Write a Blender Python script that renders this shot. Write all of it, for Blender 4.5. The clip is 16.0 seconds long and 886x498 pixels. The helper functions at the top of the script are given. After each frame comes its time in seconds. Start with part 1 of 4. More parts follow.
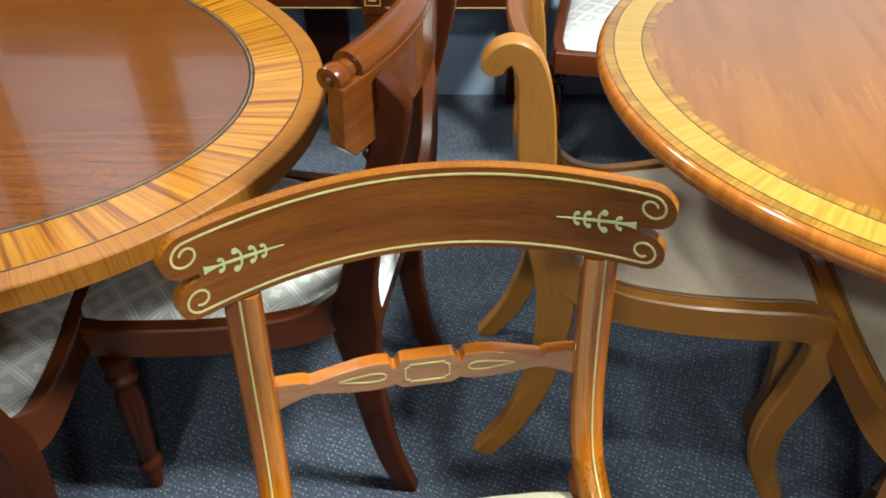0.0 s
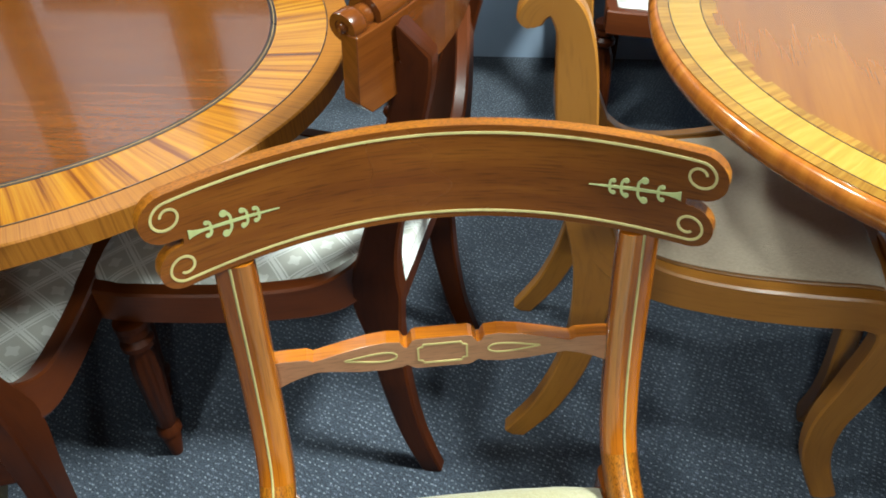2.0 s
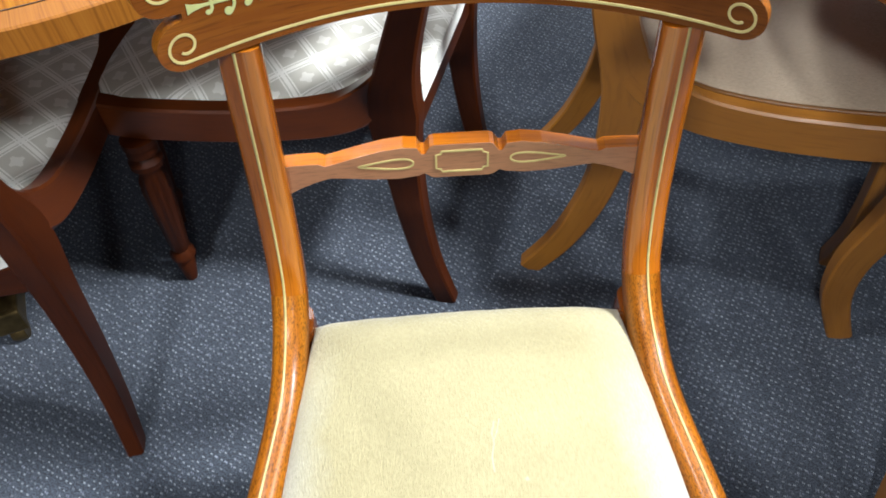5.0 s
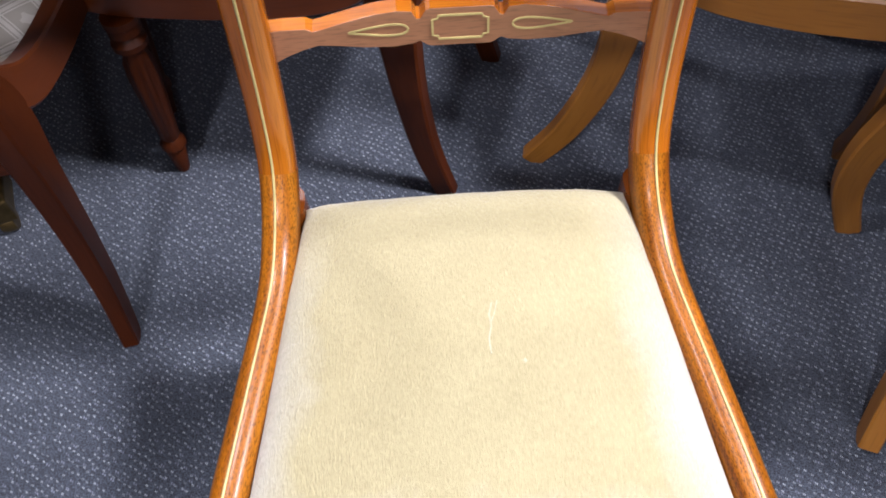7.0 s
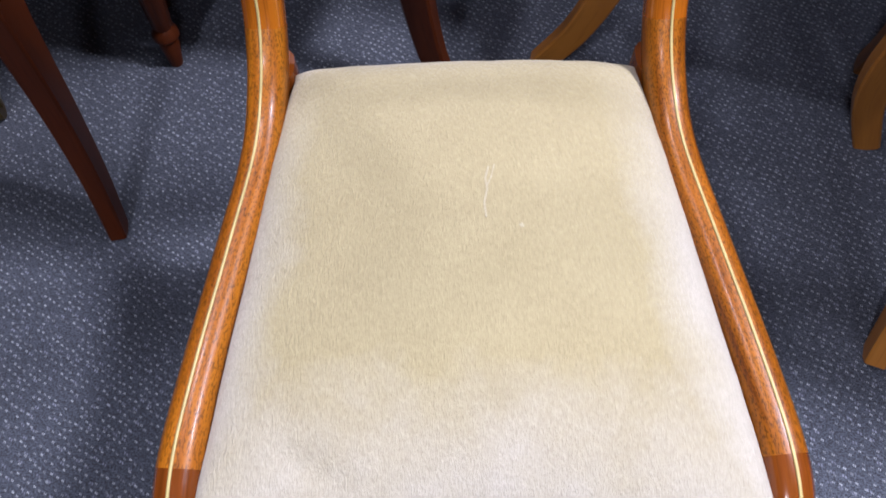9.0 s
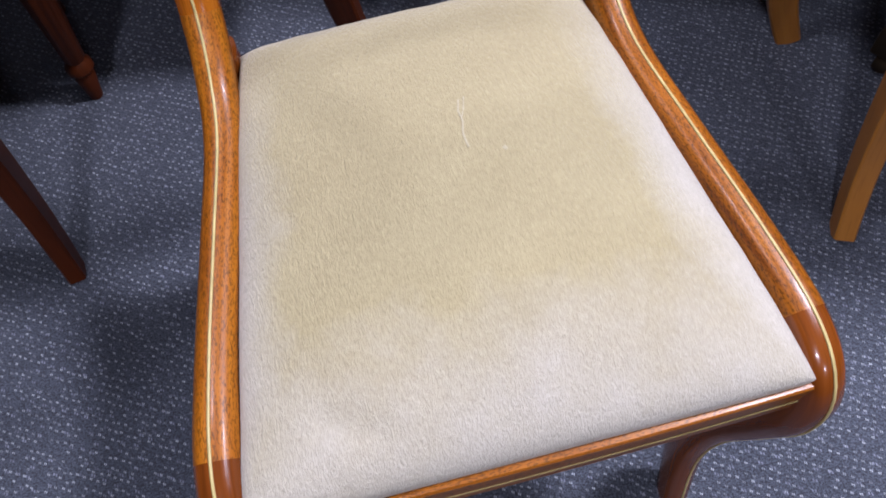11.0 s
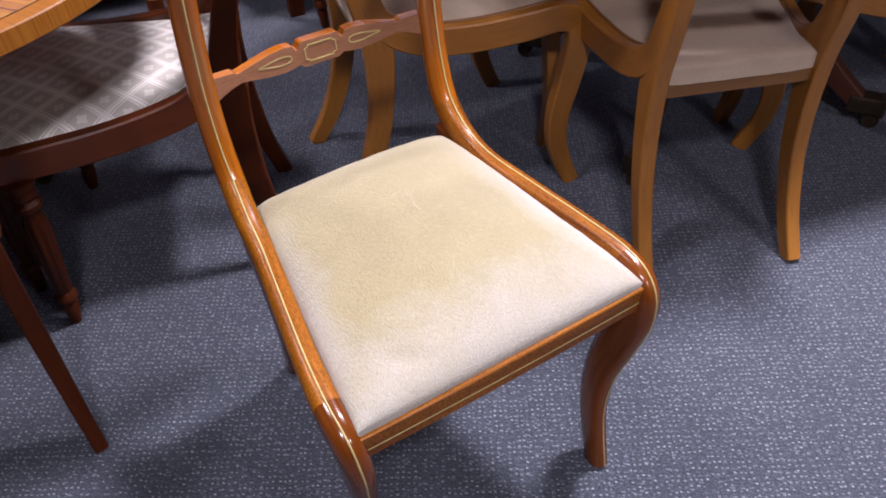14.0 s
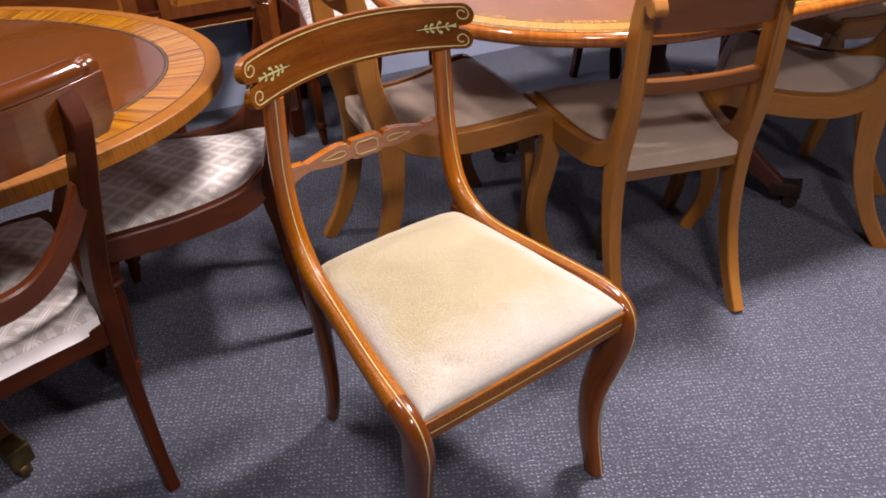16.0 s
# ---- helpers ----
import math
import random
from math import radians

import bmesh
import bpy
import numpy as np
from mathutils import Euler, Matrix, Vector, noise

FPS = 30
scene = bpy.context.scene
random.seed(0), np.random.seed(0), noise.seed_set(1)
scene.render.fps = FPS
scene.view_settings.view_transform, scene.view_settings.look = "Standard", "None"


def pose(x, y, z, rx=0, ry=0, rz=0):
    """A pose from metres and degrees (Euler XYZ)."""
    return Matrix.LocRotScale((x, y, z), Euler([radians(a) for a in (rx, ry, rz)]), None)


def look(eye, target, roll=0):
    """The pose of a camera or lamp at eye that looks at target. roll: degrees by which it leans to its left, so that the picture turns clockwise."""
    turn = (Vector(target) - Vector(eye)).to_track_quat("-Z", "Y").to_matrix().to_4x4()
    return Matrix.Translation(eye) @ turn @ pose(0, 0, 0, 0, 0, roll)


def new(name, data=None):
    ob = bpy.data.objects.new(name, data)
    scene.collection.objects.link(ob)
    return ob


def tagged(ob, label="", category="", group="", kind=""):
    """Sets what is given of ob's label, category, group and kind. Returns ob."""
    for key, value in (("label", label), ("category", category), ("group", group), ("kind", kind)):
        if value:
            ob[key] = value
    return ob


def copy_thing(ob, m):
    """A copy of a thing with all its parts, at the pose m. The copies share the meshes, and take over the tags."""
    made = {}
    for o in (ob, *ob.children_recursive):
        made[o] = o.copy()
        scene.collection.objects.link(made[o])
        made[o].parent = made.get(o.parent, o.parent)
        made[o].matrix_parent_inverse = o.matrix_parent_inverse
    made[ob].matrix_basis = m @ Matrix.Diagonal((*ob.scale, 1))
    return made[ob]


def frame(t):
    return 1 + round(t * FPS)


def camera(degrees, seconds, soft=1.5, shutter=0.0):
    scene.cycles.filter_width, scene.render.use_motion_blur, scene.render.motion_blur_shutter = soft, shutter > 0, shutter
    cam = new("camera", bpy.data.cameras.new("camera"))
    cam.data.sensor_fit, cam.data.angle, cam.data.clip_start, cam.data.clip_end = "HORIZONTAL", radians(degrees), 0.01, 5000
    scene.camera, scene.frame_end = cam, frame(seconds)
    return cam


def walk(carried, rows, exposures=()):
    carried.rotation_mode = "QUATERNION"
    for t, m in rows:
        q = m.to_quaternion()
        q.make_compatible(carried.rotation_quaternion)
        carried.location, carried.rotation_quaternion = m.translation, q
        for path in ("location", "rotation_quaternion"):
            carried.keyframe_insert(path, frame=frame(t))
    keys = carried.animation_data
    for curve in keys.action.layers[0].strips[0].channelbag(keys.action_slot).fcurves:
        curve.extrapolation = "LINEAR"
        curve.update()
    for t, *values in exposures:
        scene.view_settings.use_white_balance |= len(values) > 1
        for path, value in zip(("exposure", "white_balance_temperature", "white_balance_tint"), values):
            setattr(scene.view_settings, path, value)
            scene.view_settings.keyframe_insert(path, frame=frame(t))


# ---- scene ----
cam = camera(58.4, 16.0, 1.8)
PATH = [
    (0, (-0.07, -0.534, 1.287), (0.16, 1.01, 0.037), -0.7),
    (0.5, (-0.044, -0.498, 1.261), (0.108, 1.043, -0.004), -1.5),
    (1, (-0.033, -0.477, 1.241), (0.087, 1.054, -0.04), -1.8),
    (1.5, (-0.03, -0.472, 1.237), (0.077, 1.052, -0.054), -2.2),
    (2, (-0.03, -0.471, 1.232), (0.067, 1.039, -0.077), -2.2),
    (2.5, (-0.029, -0.463, 1.22), (0.058, 1.016, -0.123), -2.2),
    (3, (-0.03, -0.461, 1.21), (0.046, 0.983, -0.171), -2.1),
    (3.5, (-0.029, -0.463, 1.201), (0.032, 0.938, -0.225), -2.2),
    (4, (-0.032, -0.469, 1.191), (0.013, 0.888, -0.278), -2.4),
    (4.5, (-0.035, -0.473, 1.175), (0.001, 0.836, -0.337), -2.5),
    (5, (-0.035, -0.474, 1.164), (-0.003, 0.785, -0.39), -2.3),
    (7.5, (-0.027, -0.477, 1.102), (-0.018, 0.565, -0.605), -2.6),
    (8, (-0.021, -0.487, 1.087), (-0.016, 0.53, -0.635), -2.4),
    (8.5, (-0.026, -0.508, 1.064), (-0.023, 0.488, -0.67), -2.1),
    (9, (-0.024, -0.519, 1.037), (-0.028, 0.454, -0.71), -1.6),
    (9.5, (-0.015, -0.517, 1.012), (-0.014, 0.424, -0.753), -1.8),
    (10, (-0.018, -0.528, 0.991), (0.003, 0.403, -0.778), -2.6),
    (10.2, (-0.023, -0.53, 0.989), (0.012, 0.4, -0.782), -3.2),
    (12.3, (-0.187, -0.639, 1.073), (0.265, 0.413, -0.567), -6.6),
    (12.5, (-0.2, -0.657, 1.082), (0.299, 0.413, -0.533), -5.8),
    (13, (-0.261, -0.756, 1.122), (0.329, 0.393, -0.405), -4.5),
    (13.5, (-0.322, -0.845, 1.155), (0.356, 0.383, -0.27), -3.4),
    (14, (-0.39, -0.932, 1.195), (0.351, 0.341, -0.158), -3.0),
    (14.5, (-0.445, -0.989, 1.231), (0.35, 0.317, -0.059), -3.0),
    (15, (-0.532, -1.033, 1.266), (0.315, 0.299, 0.038), -3.0),
    (15.5, (-0.619, -1.092, 1.282), (0.276, 0.263, 0.114), -2.9),
    (16, (-0.672, -1.147, 1.31), (0.275, 0.218, 0.197), -2.6),
]
EXPOSURES = [(0, 0.15, 6050, -4), (2, 0.19, 5950, -9), (3.5, 0.25, 5950, -4), (5, 0.27, 6100, 5), (7.5, 0.02, 6150, 21), (9, -0.32, 5950, 24), (10, -0.49, 5850, 25), (12.5, -0.43, 5950, 27), (14, -0.18, 6300, 30), (15, -0.14, 6850, 31), (16, -0.09, 6950, 31)]
walk(cam, [(t, look(eye, target, roll)) for t, eye, target, roll in PATH], EXPOSURES)

# ---- helpers of this scene ----
V = Vector


def lerp(a, b, t):
    return a + (b - a) * t


def spline(rows, n):
    """Catmull-Rom through rows of numbers, n steps between two rows."""
    out = []
    for i in range(len(rows) - 1):
        p0, p1, p2, p3 = rows[max(i - 1, 0)], rows[i], rows[i + 1], rows[min(i + 2, len(rows) - 1)]
        for k in range(n):
            t = k / n
            out.append(tuple(0.5 * (2 * b + (c - a) * t + (2 * a - 5 * b + 4 * c - d) * t * t + (3 * b - a - 3 * c + d) * t ** 3)
                             for a, b, c, d in zip(p0, p1, p2, p3)))
    out.append(tuple(rows[-1]))
    return out


def section(n=16, power=3.2):
    """A rounded-rectangle cross-section of half size 1."""
    out = []
    for i in range(n):
        a = 2 * math.pi * (i + 0.5) / n
        c, s = math.cos(a), math.sin(a)
        r = (abs(c) ** power + abs(s) ** power) ** (-1 / power)
        out.append((c * r, s * r))
    return out


def sweep(bm, rows, side=(1, 0, 0), n=16, power=3.2, span=None, flat=0.0):
    """Sweeps a rounded rectangle along rows (x, y, z, width along side, depth across); flat: the chamfer of a square-edged plank.
    Lays uv along the length, in metres."""
    n = 8 if flat else n
    uv = bm.loops.layers.uv.verify()
    side, ring_pts = V(side).normalized(), section(n, power)
    pts = [V(r[:3]) for r in rows]
    rings, lengths, run = [], [], 0.0
    for i, r in enumerate(rows):
        tangent = (pts[min(i + 1, len(pts) - 1)] - pts[max(i - 1, 0)]).normalized()
        across = tangent.cross(side).normalized()
        lead = across.cross(tangent).normalized()
        if flat:
            p, q = r[3] / 2, r[4] / 2
            c = min(flat, p * 0.5, q * 0.5)
            spots = ((p, c - q), (p, q - c), (p - c, q), (c - p, q), (-p, q - c), (-p, c - q), (c - p, -q), (p - c, -q))
        else:
            spots = [(a * r[3] / 2, b * r[4] / 2) for a, b in ring_pts]
        rings.append([bm.verts.new(pts[i] + lead * a + across * b) for a, b in spots])
        run += (pts[i] - pts[i - 1]).length if i else 0
        lengths.append(run)
    girth = (rows[0][3] + rows[0][4]) * 2
    if span:
        for ring_verts in rings[:span[0]] + rings[span[1]:]:
            for v in ring_verts:
                bm.verts.remove(v)
        rings, lengths = rings[span[0]:span[1]], lengths[span[0]:span[1]]
    for i in range(len(rings) - 1):
        for k in range(n):
            j = (k + 1) % n
            f = bm.faces.new((rings[i][k], rings[i][j], rings[i + 1][j], rings[i + 1][k]))
            f.smooth = True
            for loop, (u, v) in zip(f.loops, ((lengths[i], k), (lengths[i], k + 1), (lengths[i + 1], k + 1), (lengths[i + 1], k))):
                loop[uv].uv = (u, v / n * girth)
    caps = bm.faces.new(rings[0][::-1]), bm.faces.new(rings[-1])
    for cap in caps:
        for e in cap.edges:
            e.smooth = False
    if flat:
        for a, b in zip(rings, rings[1:]):
            for p, q in zip(a, b):
                bm.edges.get((p, q)).smooth = False
    return bm


def lathe(bm, profile, at=(0, 0, 0), n=20, axis=None):
    """Turns rows of (radius, height) about an upright axis at a place; axis: a matrix to lay it elsewhere."""
    uv = bm.loops.layers.uv.verify()
    m = axis or Matrix.Translation(at)
    rings = [[bm.verts.new(m @ V((r * math.cos(2 * math.pi * k / n), r * math.sin(2 * math.pi * k / n), z))) for k in range(n)] for r, z in profile]
    for i in range(len(rings) - 1):
        for k in range(n):
            j = (k + 1) % n
            f = bm.faces.new((rings[i][k], rings[i][j], rings[i + 1][j], rings[i + 1][k]))
            f.smooth = True
            for loop, (u, v) in zip(f.loops, ((profile[i][1], k), (profile[i][1], k + 1), (profile[i + 1][1], k + 1), (profile[i + 1][1], k))):
                loop[uv].uv = (u, v / n * 0.12)
    bm.faces.new(rings[0][::-1]), bm.faces.new(rings[-1])
    for i in range(1, len(profile) - 1):
        a, b = V(profile[i]) - V(profile[i - 1]), V(profile[i + 1]) - V(profile[i])
        if a.length and b.length and a.angle(b) > 0.75:
            for k in range(n):
                bm.edges.get((rings[i][k], rings[i][(k + 1) % n])).smooth = False
    return bm


def box(bm, size, at=(0, 0, 0), bevel=0.003, turn=None):
    made = bmesh.ops.create_cube(bm, size=1.0, matrix=(turn or Matrix()) @ Matrix.Translation(at) @ Matrix.Diagonal((*size, 1)))
    edges = list({e for v in made["verts"] for e in v.link_edges})
    if bevel:
        bmesh.ops.bevel(bm, geom=edges, offset=bevel, segments=2, affect="EDGES", profile=0.6)
    return bm


def plate(bm, outline, thick, place, step=0.02):
    """A plate cut to an outline (u, v), of that thickness behind its face, bent by place(u, v, w)."""
    flat = bmesh.new()
    vs = [flat.verts.new((u, v, 0)) for u, v in outline]
    es = [flat.edges.new((vs[i], vs[(i + 1) % len(vs)])) for i in range(len(vs))]
    bmesh.ops.triangle_fill(flat, edges=es, use_beauty=True)
    lo, hi = min(u for u, _ in outline), max(u for u, _ in outline)
    u = lo + step
    while u < hi - step * 0.3:
        bmesh.ops.bisect_plane(flat, geom=flat.verts[:] + flat.edges[:] + flat.faces[:], plane_co=(u, 0, 0), plane_no=(1, 0, 0))
        u += step
    bmesh.ops.recalc_face_normals(flat, faces=flat.faces[:])
    if sum(f.normal.z for f in flat.faces) < 0:
        bmesh.ops.reverse_faces(flat, faces=flat.faces[:])
    uv = bm.loops.layers.uv.verify()
    front = {v: bm.verts.new(place(v.co.x, v.co.y, 0)) for v in flat.verts}
    back = {v: bm.verts.new(place(v.co.x, v.co.y, -thick)) for v in flat.verts}
    for f in flat.faces:
        for face, order in ((bm.faces.new([front[v] for v in f.verts]), list(f.verts)), (bm.faces.new([back[v] for v in reversed(f.verts)]), list(f.verts)[::-1])):
            for loop, v in zip(face.loops, order):
                loop[uv].uv = v.co.xy
    for e in flat.edges:
        if len(e.link_faces) == 1:
            loop = next(x for x in e.link_faces[0].loops if x.edge == e)
            a, b = loop.vert, loop.link_loop_next.vert
            face = bm.faces.new((front[b], front[a], back[a], back[b]))
            face.material_index = 1
            for q, c in zip(face.loops, ((b.co.x, b.co.y), (a.co.x, a.co.y), (a.co.x, a.co.y + thick), (b.co.x, b.co.y + thick))):
                q[uv].uv = c
    flat.free()
    return bm


def ribbon(bm, line, width, place, rise=0.0008, depth=0.0015):
    """A thin inlaid strip along a line (u, v), laid on the surface that place() bends."""
    rows = []
    for i, (u, v) in enumerate(line):
        a, b = line[max(i - 1, 0)], line[min(i + 1, len(line) - 1)]
        d = V((b[0] - a[0], b[1] - a[1]))
        d = d.normalized() if d.length else V((1, 0))
        w = width(i / (len(line) - 1)) if callable(width) else width
        nx, ny = -d.y * w / 2, d.x * w / 2
        rows.append([bm.verts.new(place(u + nx, v + ny, rise)), bm.verts.new(place(u - nx, v - ny, rise)),
                     bm.verts.new(place(u - nx, v - ny, rise - depth)), bm.verts.new(place(u + nx, v + ny, rise - depth))])
    for p, q in zip(rows, rows[1:]):
        for k in range(4):
            bm.faces.new((p[k], q[k], q[(k + 1) % 4], p[(k + 1) % 4]))
    bm.faces.new(rows[0]), bm.faces.new(rows[-1][::-1])
    return bm


def disc(bm, u, v, r, place, rise=0.0008, n=14):
    top = [bm.verts.new(place(u + r * math.cos(2 * math.pi * k / n), v + r * math.sin(2 * math.pi * k / n), rise)) for k in range(n)]
    low = [bm.verts.new(place(u + r * math.cos(2 * math.pi * k / n), v + r * math.sin(2 * math.pi * k / n), rise - 0.0015)) for k in range(n)]
    bm.faces.new(top)
    for k in range(n):
        bm.faces.new((low[k], low[(k + 1) % n], top[(k + 1) % n], top[k]))
    return bm


def cushion(bm, half, y0, y1, base, crown, soft, sag=None, nx=28, ny=28, corner=0.04, bulge=0.0, bow=0.0):
    """An upholstered seat pad: half(y) is half its width; front y0, back y1; domed by crown, its edges turned down by soft."""
    uv = bm.loops.layers.uv.verify()
    grid = []
    for j in range(ny + 1):
        t = -math.cos(math.pi * j / ny)
        row = []
        for i in range(nx + 1):
            s = -math.cos(math.pi * i / nx)
            y = lerp(y0, y1, (t + 1) / 2)
            h = half(y)
            pull = corner * (abs(s) * abs(t)) ** 6
            x = s * h * (1 - pull)
            yy = y - t * pull * (y1 - y0) * 0.4 + bulge * (1 - s * s) * max(t, 0) ** 3 - bow * (1 - s * s) * max(-t, 0) ** 3
            edge = (1 - abs(s) ** 10) ** 0.5 * (1 - abs(t) ** 10) ** 0.5
            z = base + soft * edge + crown * (1 - s * s) * (1 - t * t) + (sag(yy, s) if sag else 0)
            z += 0.0012 * noise.noise(V((x * 14, yy * 14, base * 3))) + 0.0016 * noise.noise(V((x * 38, yy * 38, base * 9))) * max(abs(s), abs(t)) ** 3
            row.append(bm.verts.new((x, yy, z)))
        grid.append(row)
    for j in range(ny):
        for i in range(nx):
            f = bm.faces.new((grid[j][i], grid[j][i + 1], grid[j + 1][i + 1], grid[j + 1][i]))
            f.smooth = True
            for loop in f.loops:
                loop[uv].uv = loop.vert.co.xy
    rim = grid[0][:] + [grid[j][nx] for j in range(1, ny + 1)] + grid[ny][-2::-1] + [grid[j][0] for j in range(ny - 1, 0, -1)]
    low = [bm.verts.new(v.co - V((0, 0, 0.03))) for v in rim]
    for k in range(len(rim)):
        j = (k + 1) % len(rim)
        bm.faces.new((rim[j], rim[k], low[k], low[j])).smooth = True
    bm.faces.new(low)
    return bm


def part(name, bm, material, parent, label="", bevel=0.0, edge=None):
    """Links a bmesh as one mesh object under a thing or a part."""
    if not bm.loops.layers.uv.active:
        uv = bm.loops.layers.uv.verify()
        size = [max((v.co[k] for v in bm.verts), default=0) - min((v.co[k] for v in bm.verts), default=0) for k in range(3)]
        a = size.index(max(size))
        b, c = [k for k in range(3) if k != a]
        for f in bm.faces:
            for loop in f.loops:
                co = loop.vert.co
                loop[uv].uv = (co[a], co[b] + co[c] * 0.9)
    mesh = bpy.data.meshes.new(name)
    bm.to_mesh(mesh)
    bm.free()
    mesh.materials.append(material)
    mesh.materials.append(edge or material)
    ob = new(name, mesh)
    if parent:
        ob.parent = parent
    if bevel:
        b = ob.modifiers.new("soft_edges", "BEVEL")
        b.width, b.segments, b.limit_method, b.angle_limit = bevel, 2, "ANGLE", radians(40)
        b.harden_normals = True
    if label:
        tagged(ob, label)
    return ob


def thing(name, label, category, group="", m=None):
    ob = new(name)
    ob.empty_display_size = 0.1
    if m:
        ob.matrix_basis = m
    return tagged(ob, label, category, group)


def both(make):
    """Runs make(sign) for the two sides of a thing."""
    for sign in (-1, 1):
        make(sign)


# ---- world and ceiling lights ----
world = bpy.data.worlds.new("world")
world.use_nodes = True
scene.world = world
world.node_tree.nodes["Background"].inputs[0].default_value = (0.5, 0.6, 0.75, 1)
world.node_tree.nodes["Background"].inputs[1].default_value = 0.05
CEILING = 2.55
# unseen lamps; some follow cast shadows, others are added to brighten seats, floor and wall
LAMPS = [(1.20, -0.08, 0.18, 98.0), (-0.62, 0.30, 0.10, 16.0), (-0.70, -1.70, 0.16, 38.0), (0.60, -3.20, 0.16, 36.0), (-0.95, 1.50, 0.12, 24.0)]  # x, y, radius, watts


# ---- materials ----
def material(name):
    mat = bpy.data.materials.new(name)
    mat.use_nodes = True
    return mat, mat.node_tree.nodes, mat.node_tree.links, mat.node_tree.nodes["Principled BSDF"]


def ramp(nodes, links, source, stops):
    r = nodes.new("ShaderNodeValToRGB")
    while len(r.color_ramp.elements) < len(stops):
        r.color_ramp.elements.new(0.5)
    for e, (at, col) in zip(r.color_ramp.elements, stops):
        e.position, e.color = at, (*col, 1)
    links.new(source, r.inputs[0])
    return r.outputs[0]


def mapped(nodes, links, kind, scale, spin=(0, 0, 0), shift=None):
    tc, mp = nodes.new("ShaderNodeTexCoord"), nodes.new("ShaderNodeMapping")
    source = tc.outputs[kind]
    if any(spin):
        first = nodes.new("ShaderNodeMapping")
        first.inputs["Rotation"].default_value = spin
        links.new(source, first.inputs[0])
        source = first.outputs[0]
    links.new(source, mp.inputs[0])
    mp.inputs["Scale"].default_value = scale
    if shift:
        info, comb = nodes.new("ShaderNodeObjectInfo"), nodes.new("ShaderNodeVectorMath")
        comb.operation = "SCALE"
        comb.inputs[0].default_value = shift
        links.new(info.outputs["Random"], comb.inputs["Scale"])
        links.new(comb.outputs[0], mp.inputs["Location"])
    return mp.outputs[0]


def noise_node(nodes, links, vec, scale, detail=4, rough=0.55, distort=0.0):
    n = nodes.new("ShaderNodeTexNoise")
    links.new(vec, n.inputs["Vector"])
    n.inputs["Scale"].default_value, n.inputs["Detail"].default_value = scale, detail
    n.inputs["Roughness"].default_value, n.inputs["Distortion"].default_value = rough, distort
    return n.outputs["Fac"]


def math_node(nodes, links, op, a, b=None, c=None):
    n = nodes.new("ShaderNodeMath")
    n.operation = op
    for k, x in enumerate((a, b, c)):
        if x is None:
            continue
        if isinstance(x, (int, float)):
            n.inputs[k].default_value = x
        else:
            links.new(x, n.inputs[k])
    return n.outputs[0]


def mix(nodes, links, fac, a, b, blend="MIX"):
    n = nodes.new("ShaderNodeMix")
    n.data_type, n.blend_type = "RGBA", blend
    for k, x in ((0, fac), (6, a), (7, b)):
        if isinstance(x, (int, float)):
            n.inputs[k].default_value = x
        elif isinstance(x, tuple):
            n.inputs[k].default_value = (*x, 1)
        else:
            links.new(x, n.inputs[k])
    return n.outputs[2]


def wood(name, deep, mid, pale, gloss=0.22, coat=0.5, kind="UV", grain=1.0, spin=(0, 0, 0), figure=0.5, pore=0.55, lacquer=1.5, fleck=18, shine=0.5, dense=0.0):
    """Polished hardwood: long figure, fine pores and faint cloudy wear."""
    mat, nodes, links, bsdf = material(name)
    vec = mapped(nodes, links, kind, (3.0 * grain, 42 * grain, 42 * grain), spin, (7, 11, 5))
    fig = noise_node(nodes, links, vec, 1.0, 5, 0.6, 0.6)
    col = ramp(nodes, links, fig, ((0.28, deep), (0.5, mid), (0.74, pale)))
    pores = noise_node(nodes, links, mapped(nodes, links, kind, (fleck * grain, 700 * grain, 700 * grain), spin, (3, 2, 9)), 1.0, 2, 0.5)
    dots = ramp(nodes, links, pores, ((0.33 + dense, (0.45 - 2.5 * dense,) * 3), (0.47 + dense, (1, 1, 1))))
    col = mix(nodes, links, pore, col, dots, "MULTIPLY")
    cloud = noise_node(nodes, links, mapped(nodes, links, kind, (4, 7, 7), spin, (5, 5, 5)), 1.0, 3, 0.5)
    shade = ramp(nodes, links, cloud, ((0.3, (1 - figure * 0.45,) * 3), (0.7, (1.0, 1.0, 1.0))))
    col = mix(nodes, links, 1.0, col, shade, "MULTIPLY")
    links.new(col, bsdf.inputs["Base Color"])
    rough = ramp(nodes, links, cloud, ((0.2, (gloss * 0.8,) * 3), (0.8, (gloss * 1.35,) * 3)))
    links.new(rough, bsdf.inputs["Roughness"])
    bsdf.inputs["Coat Weight"].default_value, bsdf.inputs["Coat Roughness"].default_value = coat, gloss * 0.45
    bsdf.inputs["Coat IOR"].default_value, bsdf.inputs["Specular IOR Level"].default_value = lacquer, shine
    bump = nodes.new("ShaderNodeBump")
    bump.inputs["Strength"].default_value, bump.inputs["Distance"].default_value = 0.08, 0.001
    links.new(pores, bump.inputs["Height"])
    links.new(bump.outputs[0], bsdf.inputs["Normal"])
    return mat


